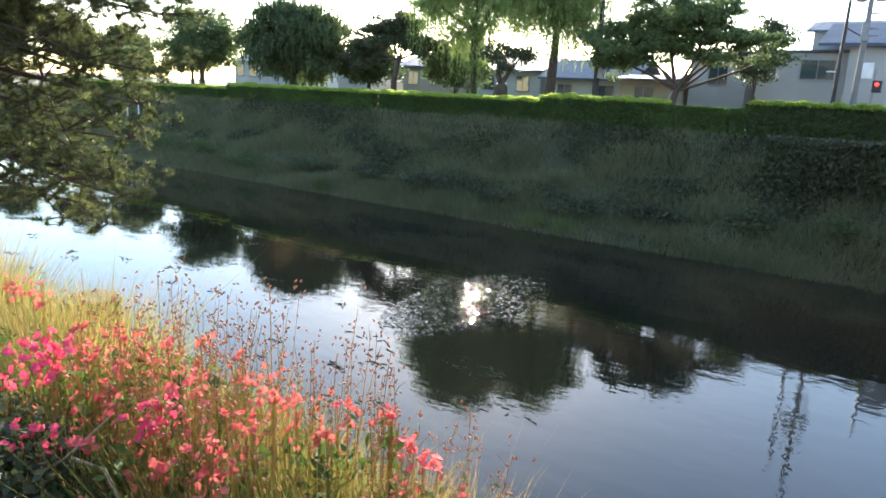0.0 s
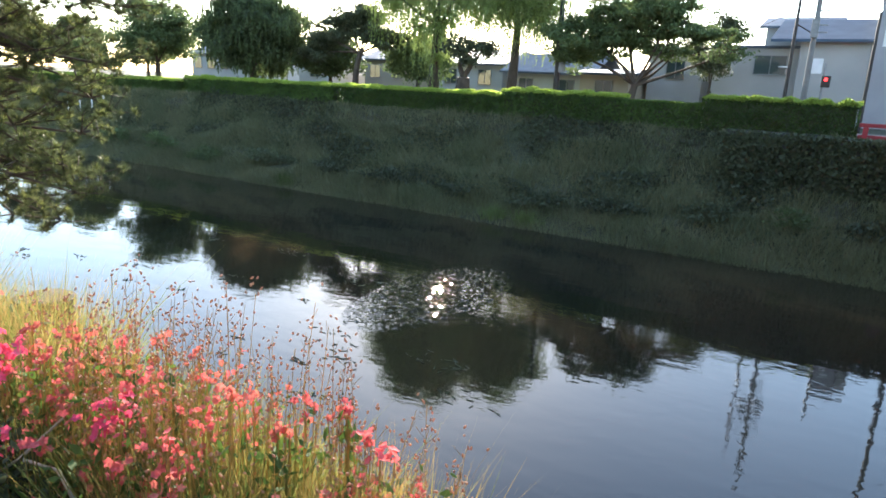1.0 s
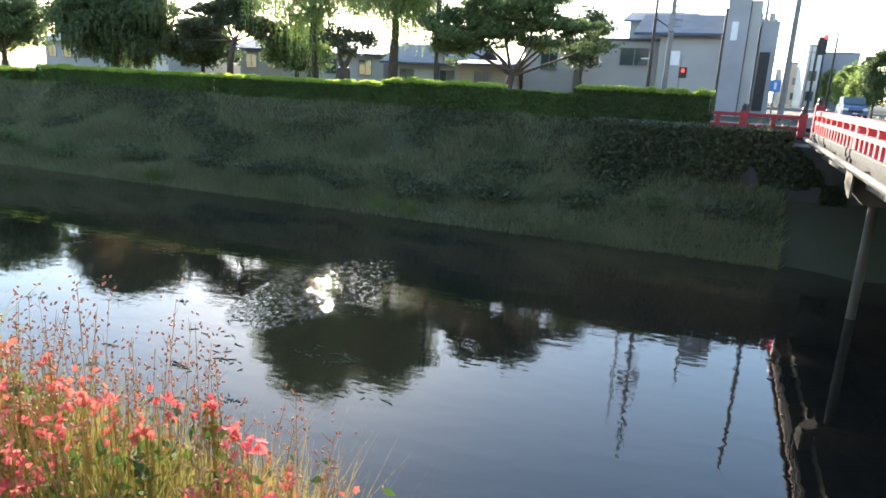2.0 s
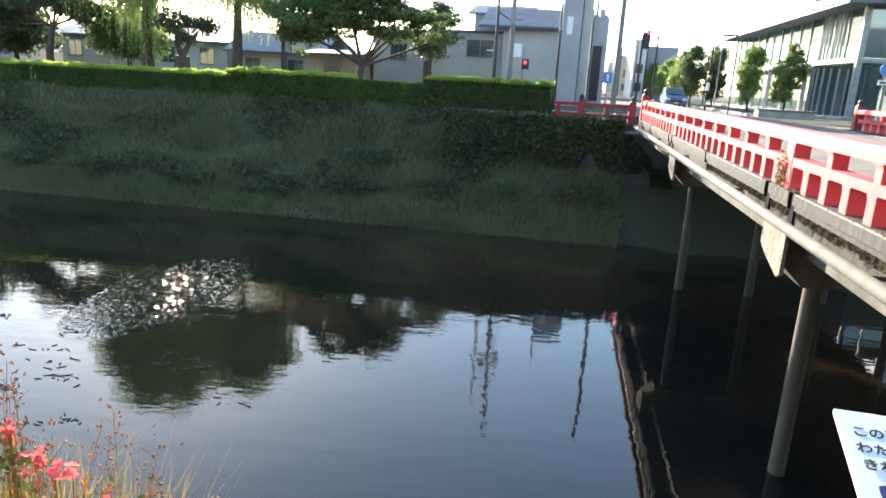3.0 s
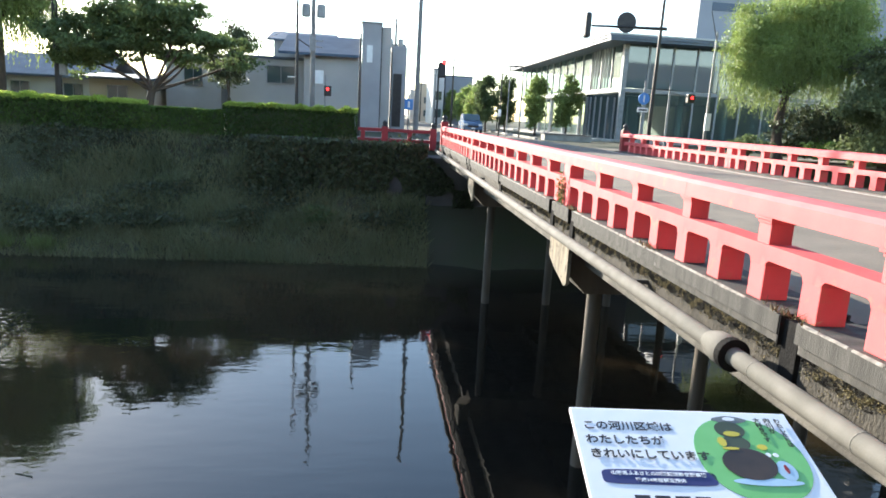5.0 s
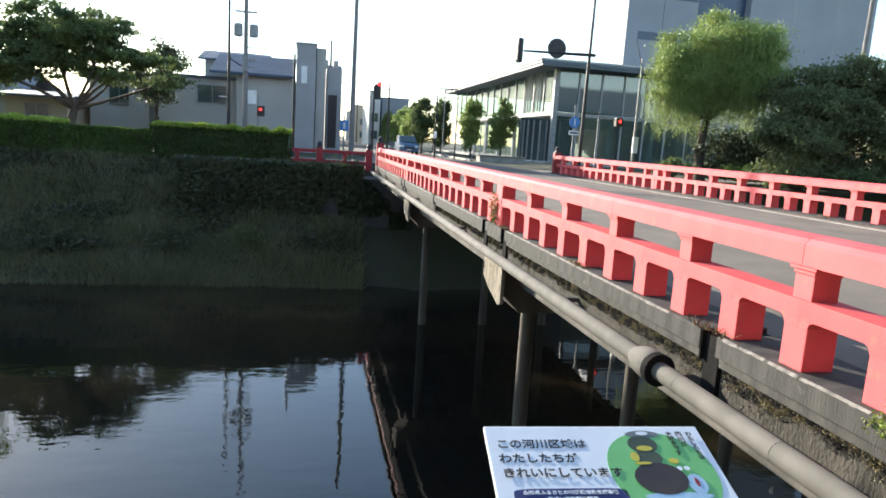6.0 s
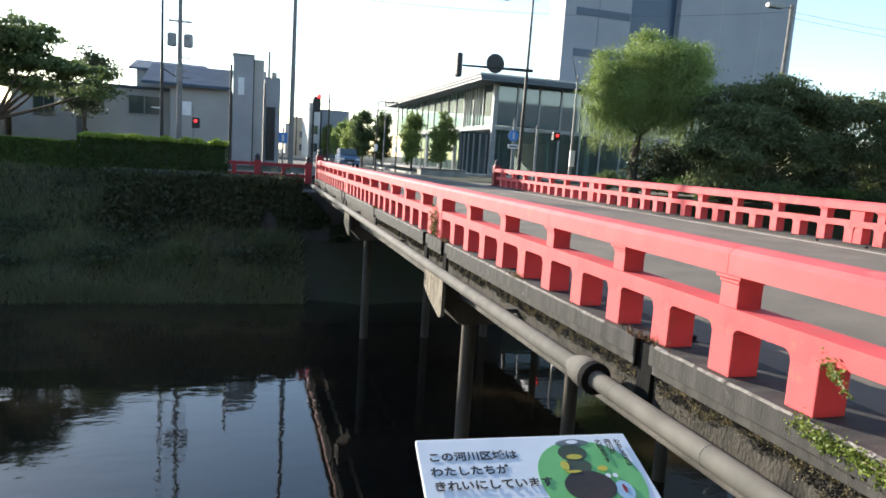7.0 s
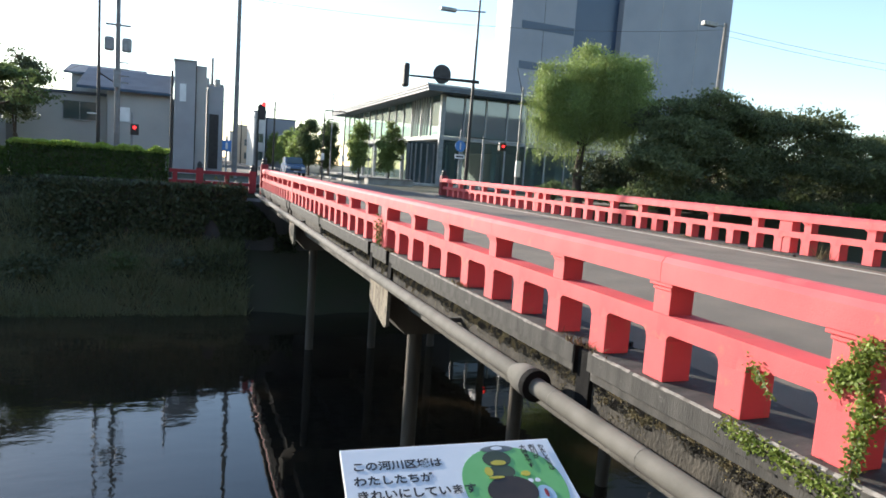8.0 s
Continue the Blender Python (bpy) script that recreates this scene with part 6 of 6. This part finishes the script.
# far road and its kerbs
fr = new("road_far", mesh_of("road_far", [(3.45, 31.2, -0.118), (11.3, 31.2, 0.088), (11.3, 37, 0.06), (3.45, 37, -0.05), (11.0, 46, 0.06), (3.4, 46, 0.06), (10.0, 400, 0.09), (3.4, 400, 0.09)], [(0, 1, 2, 3), (3, 2, 4, 5), (5, 4, 6, 7)], ASPHALT))
tagged(fr, "grey asphalt street leading away from the bridge", "road", kind="structure")
cr = new("road_cross", mesh_of("road_cross", [(-40, 35.2, -0.02), (60, 35.2, -0.02), (60, 37.0, 0.0), (-40, 37.0, 0.0)], [(0, 1, 2, 3)], ASPHALT))
tagged(cr, "grey asphalt riverside lane", "road", kind="structure")
for x0, x1 in ((10.9, 11.15),):
    kb = new("kerb", bm_mesh("kerb", boxm(x0, x1, 46, 160, 0.0, 0.2, 0.02), CONC))
    tagged(kb, "pale concrete kerb along the street", "kerb", kind="structure")
fl = thing("planter", "low grey stone planter block on the pavement", "planter")
part("body", boxm(12.0, 15.5, 47.5, 48.6, -0.05, 0.45, 0.06), CONC, fl)
part("rim", boxm(11.9, 15.6, 47.4, 48.7, 0.452, 0.52, 0.02), STONE, fl)


def car(at):
    c = thing("car", "blue-grey compact car driving towards the bridge", "car", Matrix.Translation(at))
    prof = [(-0.0, 0.28), (0.0, 0.72), (0.12, 0.86), (0.95, 0.98), (1.05, 1.0), (3.55, 1.0), (3.7, 0.9), (3.72, 0.3), (3.3, 0.26), (0.3, 0.26)]
    bm = prism(bmesh.new(), prof, "x", -0.8, 0.8)
    bmesh.ops.bevel(bm, geom=list(bm.edges), offset=0.05, segments=2, affect="EDGES")
    part("body", bm, CARPAINT, c)
    cab = [(0.95, 0.97), (1.55, 1.55), (3.2, 1.55), (3.55, 0.98)]
    bm = prism(bmesh.new(), cab, "x", -0.70, 0.70)
    bmesh.ops.bevel(bm, geom=list(bm.edges), offset=0.06, segments=2, affect="EDGES")
    part("cabin", bm, CARPAINT, c)
    part("windscreen", prism(bmesh.new(), [(0.99, 1.03), (1.50, 1.50), (1.48, 1.52), (0.97, 1.05)], "x", -0.62, 0.62), GLASS, c, "reflecting windscreen")
    for s in (-1, 1):
        part("headlight", boxm(s * 0.62 - 0.16, s * 0.62 + 0.16, -0.03, 0.06, 0.6, 0.76, 0.02), WHITE, c)
        for y in (0.65, 3.05):
            w = part("wheel", lathe(bmesh.new(), [(0.18, -0.09), (0.29, -0.09), (0.30, -0.06), (0.30, 0.06), (0.29, 0.09), (0.18, 0.09)], 18), TYRE, c)
            w.matrix_basis = Matrix.Translation((s * 0.74, y, 0.30)) @ pose(0, 0, 0, 0, 90, 0)
    part("grille", boxm(-0.45, 0.45, -0.02, 0.03, 0.45, 0.62, 0.01), STEEL, c)
    part("plate_bar", boxm(-0.17, 0.17, -0.035, -0.015, 0.36, 0.44), WHITE, c)
    return c


car((8.0, 56, 0.065))


# ---- small things on the bridge side ----
def ivy():
    v = thing("ivy", "yellow-green ivy climbing the railing and kerb", "climbing plant")
    random.seed(5)
    path = [[(2.86, 2.80, -0.03), (2.845, 2.6, -0.05), (2.845, 2.4, -0.05), (2.845, 2.2, -0.07), (2.845, 2.0, -0.10), (2.85, 1.6, -0.12)],
            [(2.86, 2.04, -0.03), (2.90, 2.05, 0.15), (2.90, 2.03, 0.3), (2.90, 2.06, 0.45), (2.90, 2.10, 0.58), (2.88, 2.0, 0.62), (2.9, 1.7, 0.60)],
            [(2.9, 2.04, 0.30), (2.91, 1.86, 0.36), (2.91, 1.6, 0.34)], [(2.95, 2.72, 0.34), (2.925, 2.66, 0.30), (2.925, 2.58, 0.22)],
            [(2.90, 2.10, 0.5), (2.91, 2.18, 0.46), (2.91, 2.2, 0.4)]]
    pts = []
    for ip, p in enumerate(path):
        bm = bmesh.new()
        for a, b in zip(p, p[1:]):
            tube(bm, a, b, 0.005, 0.004, 5, False)
            for t in np.linspace(0, 1, 3 if ip == 3 else 12):
                pts.append([a[i] + (b[i] - a[i]) * t for i in range(3)])
        part("stem", bm, WOOD, v)
    pts = np.array(pts)
    c = pts.repeat(24, 0) + rng.normal(0, 0.024, (len(pts) * 24, 3)) * np.array((0.6, 1.2, 1.2))
    c[:, 0] = np.minimum(c[:, 0], 2.925)
    put("leaves", leaves("leaves", c, 0.0115, IVY, 0.75), v)


ivy()
wp = thing("weed_plant", "small reddish-green weed growing from the kerb joint", "wild plant", Matrix.Translation((2.885, 10.45, 0.0)))
part("stem", tube(tube(bmesh.new(), (0, 0, -0.05), (0.0, 0.05, 0.5), 0.008, 0.004, 5), (0, 0, 0), (0, -0.12, 0.35), 0.006, 0.003, 5), WOOD, wp)
put("leaves", leaves("leaves", rng.normal(0, 0.09, (70, 3)) * np.array((0.4, 0.7, 1.2)) + np.array((0, 0, 0.25)), 0.035, SEED, 0.4), wp)
put("leaves", leaves("leaves", rng.normal(0, 0.09, (130, 3)) * np.array((0.4, 0.7, 1.2)) + np.array((0, 0, 0.2)), 0.035, HEDGE, 0.4), wp)
# small weeds at joints and along both kerbs
for k, (x, y, z) in enumerate(((2.89, 4.33, 0.0), (2.90, 9.85, 0.0), (2.89, 6.9, 0.0), (11.3, 9.2, 0.13), (11.3, 13.0, 0.13), (2.89, 15.8, 0.0))):
    c = np.stack([rng.normal(0, 0.03, 60), rng.normal(0, 0.12, 60), np.zeros(60)], 1)
    ob = put("weed_tuft", blades("weed_tuft", c, np.full(60, 0.07 if k != 3 else 0.3), MOSS, 0.006, 0.5), at=Matrix.Translation((x, y, z)))
    tagged(ob, "dry weed tuft at the foot of the railing", "weed", "weed tufts", "stuff")

# moss on the side face of the bridge
n = 150000
my = rng.uniform(0, 16, n) ** 1.0
edge = np.array([noise.noise((a * 1.1, 2.0, 5.0)) + 0.6 * noise.noise((a * 4.0, 1.0, 5.0)) for a in my])
mz = -0.238 - np.abs(rng.normal(0, 0.085, n)) * np.clip(0.9 + 0.9 * edge, 0.15, 2.0)
free = np.min(np.abs(my[:, None] - np.array(JOINTS)[None, :] + 0.02), 1) > 0.13
grain = np.array([noise.noise((a * 9.0, b * 11, 0.0)) + 0.6 * noise.noise((a * 30.0, b * 38, 3.0)) for a, b in zip(my, mz)]) + rng.normal(0, 0.22, n) - 0.9 * np.abs(mz + 0.24)
P = np.stack([2.926 - rng.random(n) * 0.006, my, mz], 1)
for nm, m_, sel, lb in (("moss", MOSS, grain > 0.22, "dry olive-brown moss crusts on the concrete side face"), ("lichen", CRUST, (grain < -0.22) & (mz > -0.36), "blackish lichen crust on the concrete side face")):
    tagged(new(nm, leaves(nm, P[sel & free], 0.0055, m_, 0.8)), lb, nm, kind="stuff")

# bare twigs in the flower bed
tg = thing("dead_branch", "pale dead branch lying among the flowers", "branch", Matrix.Translation((-2.5, 0.72, 0.02)))
for a, b in (((0, 0, 0), (0.12, 0.08, 0.1)), ((0.12, 0.08, 0.1), (0.30, 0.1, 0.12)), ((0.30, 0.1, 0.12), (0.44, 0.08, 0.05)), ((0.12, 0.08, 0.1), (0.16, 0.2, 0.2)), ((0.05, 0.02, 0.04), (0.2, 0.0, 0.0))):
    part("twig", tube(bmesh.new(), a, b, 0.006, 0.004, 6), WOOD, tg)

# faceted ripple patch, shaped to break the sun glint into sparkles
rs = np.random.default_rng(12)
nx, ny, sx, sy = 72, 170, 0.05, 0.05
bm = bmesh.new()
rows = []
for j in range(ny):
    row = []
    for i in range(nx):
        u, v = (i / (nx - 1)) * 2 - 1, (j / (ny - 1)) * 2 - 1
        w = min(1.0, max(0.0, 1.0 - u * u - v * v) * 2.0)
        x, y = -10.6 + u * nx * sx / 2 + rs.normal(0, 0.012), 16.0 + v * ny * sy / 2 + rs.normal(0, 0.012)
        h = 0.004 * noise.noise((x * 2.2, y * 2.6, 1.0)) + rs.normal(0, 0.0016)
        row.append(bm.verts.new((x, y, WATER_Z - 0.006 + 0.016 * min(1.0, w * 1.4) + h * w)))
    rows.append(row)
for p, q in zip(rows, rows[1:]):
    for i in range(nx - 1):
        bm.faces.new((p[i], p[i + 1], q[i + 1]))
        bm.faces.new((p[i], q[i + 1], q[i]))
tagged(new("ripples", bm_mesh("ripples", bm, RIPPLE)), "faceted river ripples added to scatter the sun glint", "ripples", kind="stuff")

# drift of weed floating on the water
random.seed(3)
bm = bmesh.new()
for k in range(60):
    x = random.uniform(-34, -6) if k else -8.3
    y = random.uniform(7, 17) if k else 11.6
    sc = random.uniform(0.1, 0.4)
    for j in range(9):
        ex, ey = x + random.gauss(0, sc), y + random.gauss(0, sc * 0.5)
        tube(bm, (ex, ey, WATER_Z - 0.004), (ex + random.uniform(-sc, sc) * 0.8, ey + random.uniform(-0.15, 0.15), WATER_Z + 0.02), 0.018, 0.006, 5)
tagged(new("floating_weed", bm_mesh("floating_weed", bm, LEAF_DARK)), "dark drifts of weed floating on the river", "water weed", kind="stuff")

# light posts of a stair handrail on the far bank
hr = thing("stair_handrail", "pale steel handrail posts down the far bank", "handrail")
for k in range(6):
    x = -55.0 - k * 0.9
    part("post", tube(bmesh.new(), (x, 32.3 - k * 0.5, -2.4 - k * 0.25), (x, 32.3 - k * 0.5, -0.9 - k * 0.25), 0.06, 0.06, 8), WHITE, hr)
